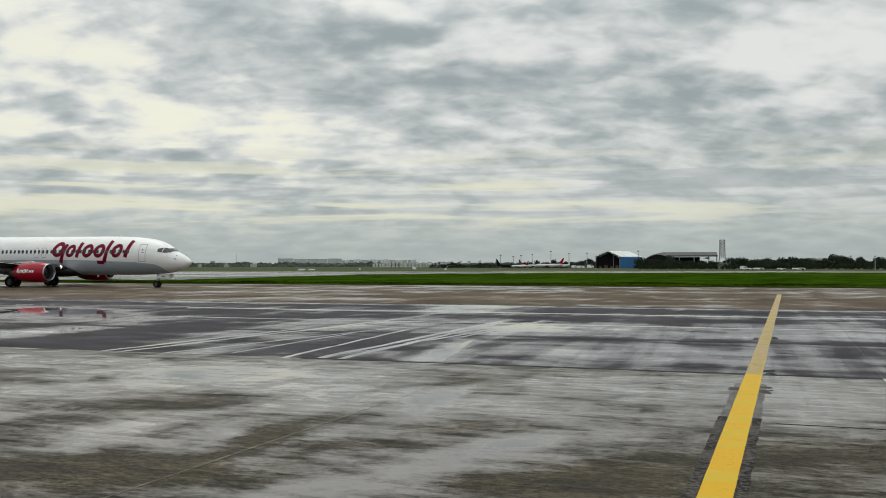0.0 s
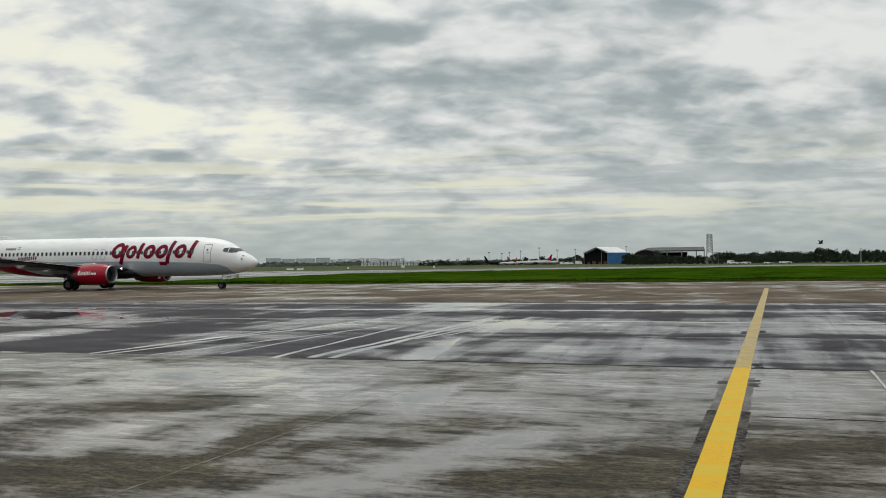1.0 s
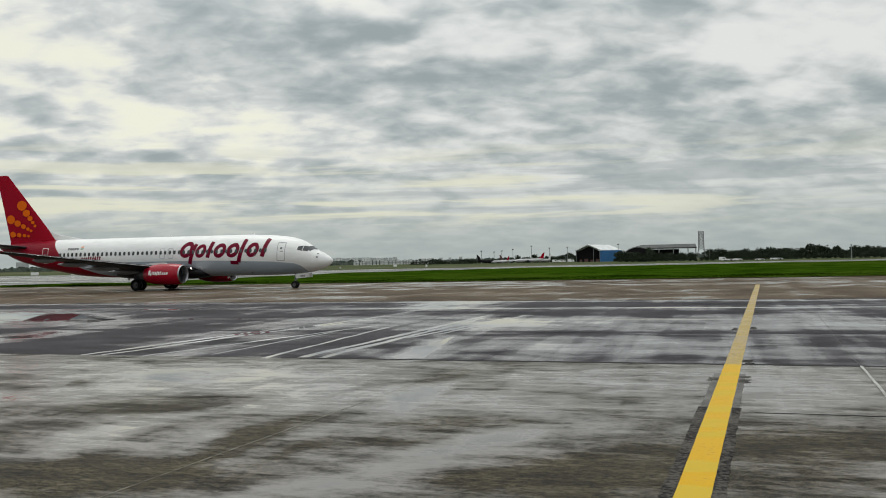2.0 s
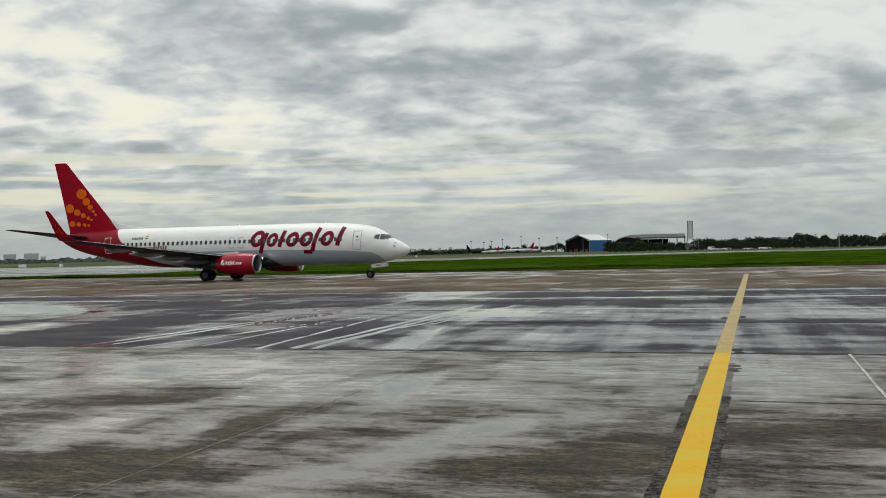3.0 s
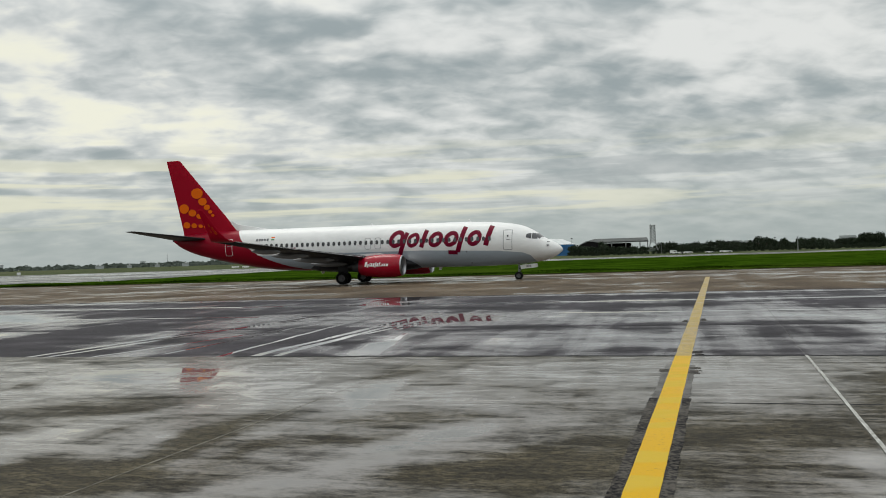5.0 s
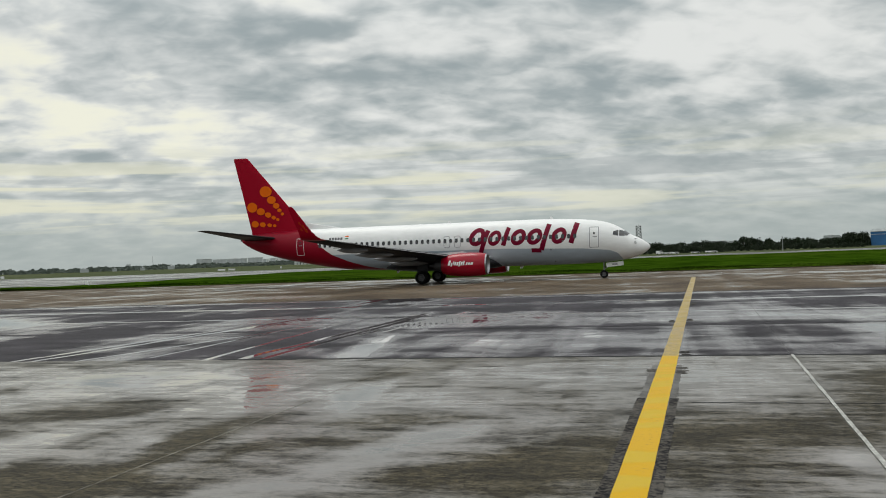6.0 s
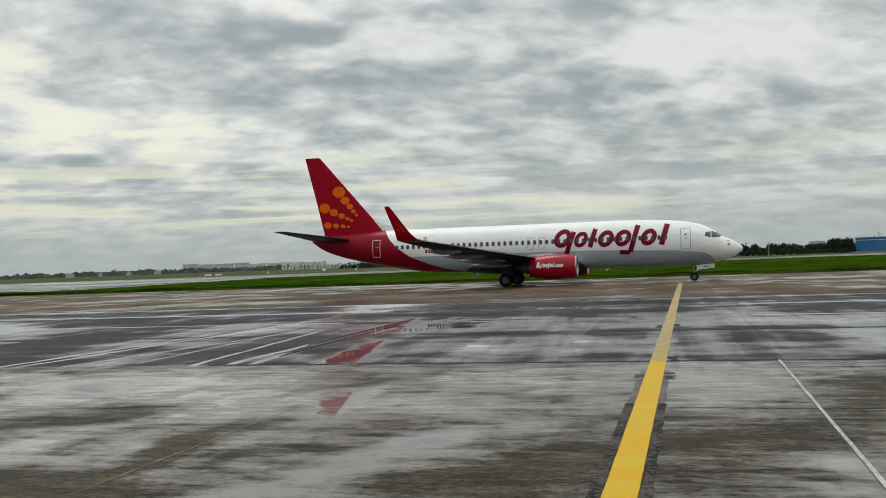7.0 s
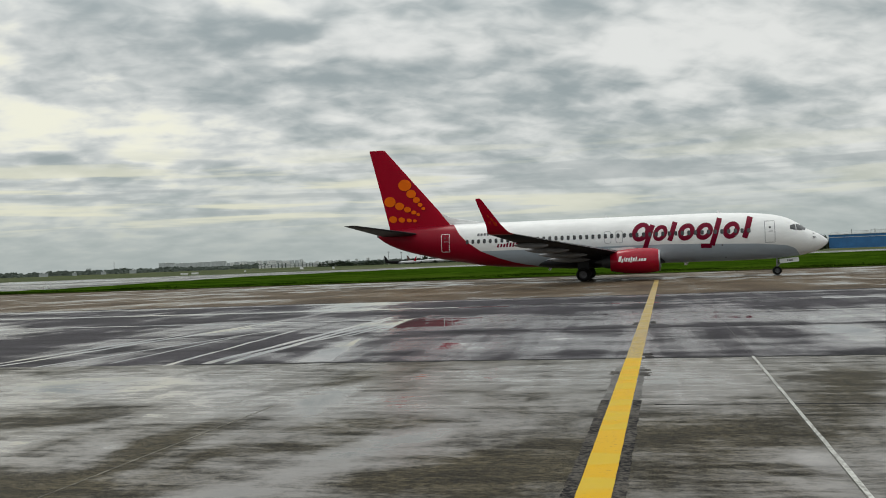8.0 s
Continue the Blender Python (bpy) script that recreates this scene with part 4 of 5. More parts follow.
        for j in range(7):
            row = []
            for i in range(8):
                a = radians(42 + (88.5 - 42) * i / 7)        # round the section, from the side to the crown
                s = 1.58 + 0.46 * j / 6 + (0.34 - 0.06 * j / 6) * (1 - i / 7)
                t, b, w = CROWN(s), KEEL(s), WIDE(s)
                row.append(bm.verts.new((19.6 - s + 0.008, side * (w + 0.008) * math.cos(a), (t + b) / 2 + ((t - b) / 2 + 0.012) * math.sin(a))))
            grid.append(row)
        for p, q in zip(grid, grid[1:]):
            for i in range(7):
                bm.faces.new((p[i], p[i + 1], q[i + 1], q[i]))
        part("windshield", bm, M_GLASS, plane, "dark front windshield pane", True)
        for s, z in ((1.25, 3.30), (1.28, 3.02), (1.25, 2.92)):    # pitot probes
            p = hull(s, z, side)
            part("probe", rods((p, p + Vector((0.05, side * 0.10, 0)), 0.03, 0.03), (p + Vector((-0.03, side * 0.10, 0)), p + Vector((0.2, side * 0.11, 0)), 0.022, 0.012)), M_DARK, plane)
    # the airline's title on the starboard side as plain slanted shapes
    lean = 0.30

    def slanted(points):
        return [(s - (z - 3.2) * lean, z) for s, z in points]

    def oval(s, z, rs, rz, a0=0, a1=360, k=28):
        return slanted([(s + rs * math.cos(radians(a0 + (a1 - a0) * i / k)), z + rz * math.sin(radians(a0 + (a1 - a0) * i / k))) for i in range(k)])
    w = 0.30
    for pts, closed, wide in (
            (oval(15.02, 3.95, 0.52, 0.60), True, 0.40),
            (slanted([(14.33, 2.55), (14.22, 4.50)]), False, 0.40), (oval(13.42, 3.80, 0.40, 0.50), True, 0.34),
            (slanted([(12.48, 3.12), (12.45, 4.68)]), False, 0.40),
            (oval(11.32, 3.80, 0.46, 0.52), True, 0.38), (oval(9.90, 3.80, 0.48, 0.52), True, 0.38),
            (slanted([(8.98, 2.62), (8.95, 4.85)]), False, 0.42), (slanted([(9.85, 2.62), (8.98, 2.58)]), False, 0.36),
            (oval(7.78, 3.80, 0.45, 0.52), True, 0.38), (slanted([(6.58, 3.12), (6.55, 4.86)]), False, 0.44)):
        part("title_shape", hull_stroke(pts, wide, -1, 0.014, closed), M_TITLE, plane, "plain magenta title shape")
    # small rear marking bars
    for i in range(9):
        s = 24.75 + 0.27 * i
        part("marking_bar", hull_patch(((s, 3.14), (s + 0.17, 3.14), (s + 0.08, 3.50 - 0.08 * (i > 5)), (s - 0.09, 3.50 - 0.08 * (i > 5))), -1, 0.012, 2, 3), M_TITLE, plane, "plain magenta marking bar")
    for i in range(5):
        s = 27.5 + 0.28 * i
        part("marking_bar", hull_patch(((s, 4.20), (s + 0.2, 4.20), (s + 0.2, 4.42), (s, 4.42)), -1, 0.012, 2, 3), M_MARK, plane, "plain grey marking bar")
    for k, mat in enumerate((M_GREEN, M_WHITE, M_ORANGE)):
        part("flag_stripe", hull_patch(((26.9, 4.25 + 0.1 * k), (27.25, 4.25 + 0.1 * k), (27.25, 4.35 + 0.1 * k), (26.9, 4.35 + 0.1 * k)), -1, 0.012, 2, 1), mat, plane)
    # fin, dorsal fin and dots
    fin = part("fin", wing_skin([(0, 30.6, 6.75, 4.9, 0.085, 0), (0, 31.45, 5.9, 5.3, 0.085, 0), (0, 34.4, 3.75, 8.75, 0.085, 0), (0, 37.55, 1.5, 12.42, 0.085, 0), (0, 37.75, 1.25, 12.5, 0.04, 0)], 1, True), M_RED, plane, "crimson tail fin", False)
    part("dorsal_fin", wing_skin([(0, 27.3, 8.0, 5.15, 0.02, 0), (0, 28.3, 7.0, 5.42, 0.02, 0), (0, 31.35, 3.4, 5.95, 0.03, 0), (0, 32.55, 1.9, 6.5, 0.02, 0)], 1, True), M_WHITE, plane, "low fillet ahead of the fin", False)
    for s, z, rs, rz in ((35.72, 9.15, 0.62, 0.58), (35.13, 8.33, 0.46, 0.42), (34.65, 7.75, 0.33, 0.30), (34.31, 7.30, 0.23, 0.20), (34.02, 6.94, 0.18, 0.16),
                         (37.21, 7.70, 0.55, 0.52), (36.29, 7.26, 0.44, 0.38), (35.52, 6.91, 0.34, 0.28), (34.93, 6.63, 0.24, 0.20), (34.51, 6.43, 0.18, 0.15),
                         (36.96, 6.08, 0.40, 0.34), (36.12, 6.00, 0.32, 0.26), (35.39, 5.93, 0.25, 0.19), (34.85, 5.86, 0.18, 0.15)):
        for side in (-1, 1):
            bm = bmesh.new()
            rows = []
            for k in (0.0, 0.5, 1.0):
                row = []
                for i in range(28):
                    a = 2 * math.pi * i / 28
                    ds, dz = 1.04 * rs * k * math.cos(a), 0.86 * rz * k * math.sin(a)
                    s1, z1 = s + ds * 0.92 - dz * 0.35, z + dz + ds * 0.25
                    lead = float(np.interp(z1, [5.3, 8.75, 12.42], [31.45, 34.4, 37.55]))
                    chord = float(np.interp(z1, [5.3, 8.75, 12.42], [5.9, 3.75, 1.5]))
                    x = min(max((s1 - lead) / chord, 0.02), 0.99)
                    t = 5.2 * (0.2969 * math.sqrt(x) - 0.126 * x - 0.3516 * x**2 + 0.2843 * x**3 - 0.1015 * x**4) * 0.085 * chord
                    row.append(bm.verts.new((19.6 - lead - x * chord, side * (t + 0.022), z1)))
                rows.append(row)
            for p, q in zip(rows, rows[1:]):
                for i in range(28):
                    bm.faces.new((p[i], p[(i + 1) % 28], q[(i + 1) % 28], q[i]))
            bmesh.ops.remove_doubles(bm, verts=bm.verts, dist=1e-5)
            part("tail_dot", bm, M_ORANGE, fin, "orange oval on the fin")
    for side in (-1, 1):
        # wings
        inner = [(1.2, 13.6, 8.3, 1.92, 0.11, 0), (1.9, 14.2, 7.75, 2.02, 0.11, 0), (4.83, 16.45, 5.35, 2.33, 0.105, 0), (5.8, 16.98, 4.75, 2.45, 0.10, 0), (11.5, 20.08, 3.2, 3.14, 0.088, 0), (16.9, 23.0, 1.72, 3.84, 0.08, 0)]
        wing = part("wing", wing_skin(inner, side), M_WING_SHADED, plane, "swept wing, grey painted near-black with shade", True)
        edge = wing_skin([(y, s - 0.012, c * 0.055, z, r * 2.2, a) for y, s, c, z, r, a in inner[1:]], side)
        part("leading_edge", edge, M_ALU, wing, "bare metal leading edge", True)
        tip = [(16.9, 23.0, 1.72, 3.84, 0.08, 0), (17.25, 23.22, 1.6, 3.92, 0.08, 20), (17.55, 23.48, 1.30, 4.16, 0.08, 50), (17.72, 23.80, 1.02, 4.54, 0.08, 72), (17.88, 24.36, 0.74, 5.34, 0.08, 79), (18.05, 25.00, 0.42, 6.24, 0.08, 80), (18.07, 25.12, 0.28, 6.34, 0.05, 80)]
        if side == 1:                        # the far wing hangs a little lower
            tip = [(y, s, c, z - 0.30 * min(1.0, (y - 16.9) / 0.8), r, a) for y, s, c, z, r, a in tip]
        part("winglet", wing_skin(tip, side), M_RED, wing, "tall crimson winglet", True)
        for s, z, r in ((24.15, 4.56, 0.17), (24.36, 4.86, 0.14), (24.52, 4.64, 0.11), (24.62, 5.10, 0.11)):
            y = side * (float(np.interp(z, [4.54, 5.34], [17.72, 17.88])) + 0.075)
            mark = loft([[(19.6 - s + r * 0.6 * math.cos(a) - r * 0.5 * math.sin(a), y + side * (o + 0.2 * r * math.sin(a)), z + r * math.sin(a)) for a in [k * math.pi / 8 for k in range(16)]] for o in (-0.03, 0.0)])
            part("winglet_mark", mark, M_MARK_RED, wing, "faint orange oval on the winglet")
        for y, s, z, ln in ((3.6, 18.9, 1.82, 3.6), (6.9, 18.9, 2.22, 3.9), (9.9, 20.0, 2.62, 3.4), (12.7, 21.2, 3.02, 2.6)):
            prof = [(-ln * f, 0.21 * math.sin(math.pi * min(f * 1.25 + 0.02, 1)) ** 0.7 if f < 0.5 else 0.21 * (1 - ((f - 0.5) / 0.5) ** 2) ** 0.9 + 0.01) for f in (0, 0.04, 0.1, 0.2, 0.35, 0.5, 0.65, 0.8, 0.92, 1.0)]
            bm = lathe(prof, 20)
            for v in bm.verts:
                v.co.z = v.co.z * 1.15 - 0.10 * (v.co.x / ln)
            part("flap_fairing", bm, M_FLAP, wing, "grey canoe-shaped flap fairing", True, pose(19.6 - s, side * y, z))
        part("aileron_gap", boxes((19.6 - 24.0, 19.6 - 23.2, side * 12.9 - 0.02, side * 12.9 + 0.02, 3.26, 3.28)), M_DARK, wing)
        part("tailplane", wing_skin([(0.25, 34.1, 4.0, 4.55, 0.09, 0), (0.6, 34.4, 3.75, 4.60, 0.09, 0), (7.05, 38.05, 1.1, 5.34, 0.085, 0), (7.17, 38.25, 0.85, 5.36, 0.05, 0)], side), M_WING_SHADED, plane, "tailplane, grey painted near-black with shade", True)
        build_engine(plane, side)
        # main gear
        y = side * 2.86
        part("main_gear_leg", rods(((-0.02, y, 0.5), (0.05, y, 2.2), 0.11, 0.14), ((0, y - 0.42, 0.565), (0, y + 0.42, 0.565), 0.07), ((0.0, y, 0.9), (0.1, y - side * 1.1, 2.0), 0.06), ((-0.16, y, 0.7), (-0.16, y, 1.2), 0.03)), M_STEEL, plane, "grey steel landing gear leg")
        part("gear_door", boxes((-0.45, 0.5, y + side * 0.10, y + side * 0.13, 0.95, 1.9)), M_WING_SHADED, plane, "flat gear door")
        for off in (-0.43, 0.43):
            add_wheel(plane, 0.0, y + off, 0.565, 0.42)
        part("landing_light", lathe(((5.45, 0.152), (5.45, 0.165), (5.0, 0.165), (5.28, 0.15), (5.45, 0.152)), 16), M_DARK, plane, "landing lamp housing in the wing root", False, pose(0, side * 2.15, 2.12))
        part("lamp_lens", lathe(((5.26, 0.005), (5.26, 0.149), (5.24, 0.149)), 16), M_LAMP, plane, "lit landing lamp", False, pose(0, side * 2.15, 2.12))
    # nose gear
    gx = 15.6
    part("nose_gear_leg", rods(((gx, 0, 0.30), (gx + 0.06, 0, 1.6), 0.07, 0.09), ((gx, -0.24, 0.345), (gx, 0.24, 0.345), 0.05), ((gx + 0.1, 0, 0.75), (gx + 0.75, 0, 1.5), 0.045), ((gx + 0.03, -0.16, 0.9), (gx + 0.03, 0.16, 0.9), 0.04)), M_STEEL, plane, "grey steel nose gear leg")
    for k in (-1, 1):
        add_wheel(plane, gx, k * 0.19, 0.345, 0.20)
        door = part("nose_gear_door", loft([[(gx + 0.2, k * 0.36, 1.30), (gx + 1.65, k * 0.36, 1.42), (gx + 1.68, k * 0.36, 1.06), (gx + 0.25, k * 0.36, 0.94)], [(gx + 0.2, k * 0.39, 1.30), (gx + 1.65, k * 0.39, 1.42), (gx + 1.68, k * 0.39, 1.06), (gx + 0.25, k * 0.39, 0.94)]]), M_WHITE, plane, "white nose gear door hanging open")
        for i in range(3):
            part("marking_bar", boxes((gx + 0.75 + 0.16 * i, gx + 0.87 + 0.16 * i, k * 0.392 - 0.004, k * 0.392 + 0.004, 1.12, 1.24)), M_MARK, door)
    part("taxi_lamp", lathe(((gx + 0.22, 0.062), (gx + 0.22, 0.07), (gx + 0.06, 0.07), (gx + 0.02, 0.02)), 14), M_DARK, plane, "round taxi lamp housing", False, pose(0, -0.05, 0.98))
    part("lamp_lens", lathe(((gx + 0.15, 0.004), (gx + 0.15, 0.062), (gx + 0.14, 0.062)), 14), M_LAMP, plane, "lit taxi lamp", False, pose(0, -0.05, 0.98))
    # aerials, beacon, static bits along the spine and belly
    for s, z, h in ((8.2, 5.26, 0.28), (17.5, 5.29, 0.24), (11.0, 1.30, -0.26), (22.5, 1.22, -0.25)):
        x = 19.6 - s
        part("blade_aerial", loft([[(x, -0.02, z), (x - 0.35, -0.02, z), (x - 0.35, 0.02, z), (x, 0.02, z)], [(x - 0.18, -0.012, z + h), (x - 0.36, -0.012, z + h), (x - 0.36, 0.012, z + h), (x - 0.18, 0.012, z + h)]]), M_WHITE, plane)
    for s, z in ((8.35, 2.62), (7.3, 3.32), (8.05, 1.62)):
        p = hull(s, z, -1, 0.01)
        part("static_port", rods((p, p + Vector((0, -0.015, 0)), 0.07, 0.06)), M_MARK, plane)
    return plane


airliner = build_airliner()

# ---- far airfield ----
FAR = 750.0


def bearing(az, dist):
    return dist * math.sin(radians(az)), dist * math.cos(radians(az))


def far_top(el, dist):
    """The height seen at an elevation of el degrees at that distance."""
    return EYE + dist * math.tan(radians(el))


def facing(az, dist, z=-0.12, extra=0.0):
    """A pose at a bearing, x to the right and y away as seen from the apron."""
    return pose(*bearing(az, dist), z, 0, 0, -az + extra)


def gable_shed():
    """The open-fronted hangar with a pale roof and blue side."""
    h = thing("hangar", "open gabled aircraft hangar with pale roof and blue cladding", "hangar", at=facing(9.9, FAR))
    w, ridge, eave, deep, long = 20.2, 14.2, 9.6, 60.0, 38.0
    # the shed's side runs off to the right
    frame_bm = boxes((0, 0.5, 0, 0.5, 0, eave), (w - 0.5, w, 0, 0.5, 0, eave), (w * 0.72, w * 0.72 + 0.3, 0, 0.4, 0, ridge * 0.85))
    part("portal_frame", frame_bm, M_STEEL, h)
    part("rear_wall", slab([(0.2, 30), (w + 17.5, 30), (w + 17.5, 30.4), (0.2, 30.4)], 0, eave), M_SHADE_BLACK, h, "dark interior wall")
    part("side_wall", slab([(0, 0), (0.3, 0), (0.3, 30), (0, 30)], 0, eave), M_SHADE_BLACK, h)
    part("blue_wall", slab([(w, 0.02), (w + 18.2, 6.0), (w + 18.2, 6.3), (w, 0.32)], 0, eave - 0.2), M_BLUE, h, "blue sheet cladding")
    for k in range(9):
        x = w + 1.0 + 2.0 * k
        part("cladding_rib", boxes((x - 0.08, x + 0.08, 0.0 + 0.33 * (x - w) - 0.22, 0.33 * (x - w) - 0.05, 0, eave - 0.3)), M_BLUE, h)
    roof = bmesh.new()
    prof = [(-0.8, eave - 0.2), (w / 2, ridge), (w + 0.8, eave - 0.2)]
    rows = []
    for dx, dy in ((0, -0.6), (18.6, 6 + 22)):
        rows.append([roof.verts.new((x + dx, dy, z)) for x, z in prof] + [roof.verts.new((x + dx, dy, z + 0.45)) for x, z in prof[::-1]])
    for i in range(6):
        roof.faces.new((rows[0][i], rows[0][(i + 1) % 6], rows[1][(i + 1) % 6], rows[1][i]))
    roof.faces.new(rows[0][::-1]), roof.faces.new(rows[1])
    part("roof", roof, M_SHEET, h, "pale sheet metal roof")
    part("gable_trim", loft([[(-0.9, -0.8, eave - 0.4), (w / 2, -0.8, ridge - 0.1), (w + 0.9, -0.8, eave - 0.4), (w + 0.9, -0.8, eave + 0.3), (w / 2, -0.8, ridge + 0.6), (-0.9, -0.8, eave + 0.3)], [(-0.9, -0.5, eave - 0.4), (w / 2, -0.5, ridge - 0.1), (w + 0.9, -0.5, eave - 0.4), (w + 0.9, -0.5, eave + 0.3), (w / 2, -0.5, ridge + 0.6), (-0.9, -0.5, eave + 0.3)]]), M_SHEET, h, "pale gable trim")
    # added dark panel across the opening, standing in for the interior's shade
    part("partition", loft([[(x, y, z) for x, z in ((0.5, 0), (w - 0.5, 0), (w - 0.5, eave - 0.6), (w / 2, ridge - 0.7), (0.5, eave - 0.6))] for y in (5.0, 5.3)]), M_SHADE_BLACK, h, "added dark panel for the shade inside")
    # clutter inside the open front
    for x, wd, ht in ((3, 2.2, 2.0), (7, 3.2, 2.6), (12, 2.4, 1.8), (16.5, 2.6, 2.4)):
        tagged(part("ground_unit", slab([(x, 2), (x + wd, 2), (x + wd, 4.4), (x + 0.4, 4.4)], 0.0, ht), M_RUST, None, "", False, facing(9.9, FAR)), "reddish ground service unit parked in the hangar mouth", "equipment", "hangar equipment")


def arch_shed():
    h = thing("open_shed", "long low open-sided shed with a weathered grey roof", "shed", at=facing(13.2, FAR + 20))
    w, top = 57.0, 13.0
    bm = bmesh.new()
    rows = []
    for y, drop in ((-1.5, 2.9), (12.0, 0.0), (26.0, 2.9)):
        arc = [(14.0 * i / 10, 8.9 + 4.4 * math.sin(math.pi * 0.5 * i / 10)) for i in range(11)] + [(w, top + 0.3)]
        arc = [(x, z - drop * min(1, x / 14)) for x, z in arc]
        rows.append([bm.verts.new((x, y, z)) for x, z in arc] + [bm.verts.new((x, y, z + 0.5)) for x, z in arc[::-1]])
    n = len(rows[0])
    for a, b in zip(rows, rows[1:]):
        for i in range(n):
            bm.faces.new((a[i], a[(i + 1) % n], b[(i + 1) % n], b[i]))
    bm.faces.new(rows[0][::-1]), bm.faces.new(rows[-1])
    part("roof", bm, M_SHEET_OLD, h, "weathered grey sheet roof")
    part("fascia", boxes((12, w, -1.6, -1.52, top - 3.2, top - 2.5)), M_SHEET_OLD, h, "grey fascia")
    gable = [(0.2, 0.0)] + [(14.0 * i / 10, 8.7 + 3.0 * math.sin(math.pi * 0.5 * i / 10) - 1.4 * i / 10) for i in range(11)] + [(14.0, 0.0)]
    part("gable_wall", loft([[(x, y, z) for x, z in gable] for y in (0.4, 0.7)]), M_SHADE_BLACK, h, "dark gable wall under the arched roof")
    arc = ((-2, 8.6), (1, 10.3), (4, 11.6), (7, 12.2), (10, 12.0), (14, 11.2), (18, 10.2), (21.5, 9.2))
    part("arch_beam", loft([[(x, y, z) for x, z in arc] + [(x, y, z - 0.7) for x, z in arc[::-1]] for y in (-2.2, -1.7)]), M_STEEL, h, "pale arched edge of the gable roof")
    # near-black sheet added below the arch in place of shade
    part("arch_panel", loft([[(x, y, z - 0.7) for x, z in arc] + [(21.5, y, 0.0), (-2, y, 0.0)] for y in (-1.66, -1.61)]), M_SHADE_BLACK, h, "dark sheet standing for the shade under the arch")
    for x in (1.0, 14, 26, 38, 50, 56.4):
        part("post", boxes((x - 0.4, x + 0.4, 0, 0.8, 0, 10.0 if x > 5 else 9)), M_STEEL, h)
    part("end_wall", slab([(0.5, 24), (44, 24), (44, 24.5), (0.5, 24.5)], 0, 9.6), M_SHADE_BLACK, h, "dark end panel")


def lattice_tower():
    t = thing("lattice_tower", "steel lattice tower with platforms and a splayed base", "tower", at=facing(17.72, FAR - 5))
    top = far_top(1.585, FAR)
    for sx in (-1, 1):
        for sy in (-1, 1):
            part("leg", rods(((sx * 4.2, sy * 2.4, 0), (sx * 2.2, sy * 2.2, 8), 0.36), ((sx * 2.2, sy * 2.2, 8), (sx * 1.9, sy * 1.9, top), 0.34), n=6), M_STEEL, t)
    zs = [8 + (top - 8) * i / 6 for i in range(7)]
    for a, b in zip(zs, zs[1:]):
        for sy in (-1, 1):
            part("brace", rods(((-2.1, sy * 2.1, a), (2.1, sy * 2.1, b), 0.24), ((2.1, sy * 2.1, a), (-2.1, sy * 2.1, b), 0.24), n=5), M_STEEL, t)
        part("platform", boxes((-2.4, 2.4, -2.4, 2.4, b - 0.15, b + 0.15)), M_STEEL, t)
    part("stair_base", rods(((-4.2, -2.4, 0.2), (-2.2, -2.2, 8), 0.3), ((3.0, -2.4, 0.2), (6.5, -2.4, 7.5), 0.25), ((6.5, -2.4, 0), (6.5, -2.4, 8), 0.25), ((2.2, -2.4, 8), (6.5, -2.4, 8), 0.3), ((-4.2, -2.4, 4), (4.2, -2.4, 4), 0.2), n=5), M_STEEL, t)
    part("antenna", rods(((0, 0, top), (0, 0, top + 1.2), 0.12), ((-1.6, 0, top), (-1.6, 0, top + 1.0), 0.1), n=5), M_STEEL, t)


def blue_building():
    b = thing("blue_building", "long low blue-clad airport building with pale parapet", "building", at=facing(31.15, FAR))
    w, h = 75.0, 10.6
    part("wall", slab([(0, 0), (w, 0), (w, 30), (0, 30)], 0, h), M_BLUE, b, "bright blue cladding")
    part("roof", slab([(-0.5, -0.5), (w + 0.5, -0.5), (w + 0.5, 30.5), (-0.5, 30.5)], h, h + 0.5), M_SHEET, b, "pale roof edge")
    for x0, x1, z in ((1.0, 14.0, 1.7), (16.0, 29.0, 2.2), (30.0, 47, 2.6), (49, 72, 2.2)):
        part("parapet", slab([(x0, 4), (x1, 4), (x1, 12), (x0, 12)], h + 0.5, h + 0.5 + z), M_SHEET, b, "pale rooftop housing")
    for x in (16.5, 33.0, 50):
        part("vent_pipe", rods(((x, 3, h + 0.4), (x, 3, h + 4.0), 0.25)), M_STEEL, b)
    for k in range(12):
        part("band", boxes((6.2 * k + 0.4, 6.2 * k + 0.6, -0.12, 0, 0, h)), M_BLUE, b)
    part("ledge", boxes((0, w, -0.25, 0, h - 2.2, h - 1.9)), M_SHEET, b, "pale horizontal ledge")


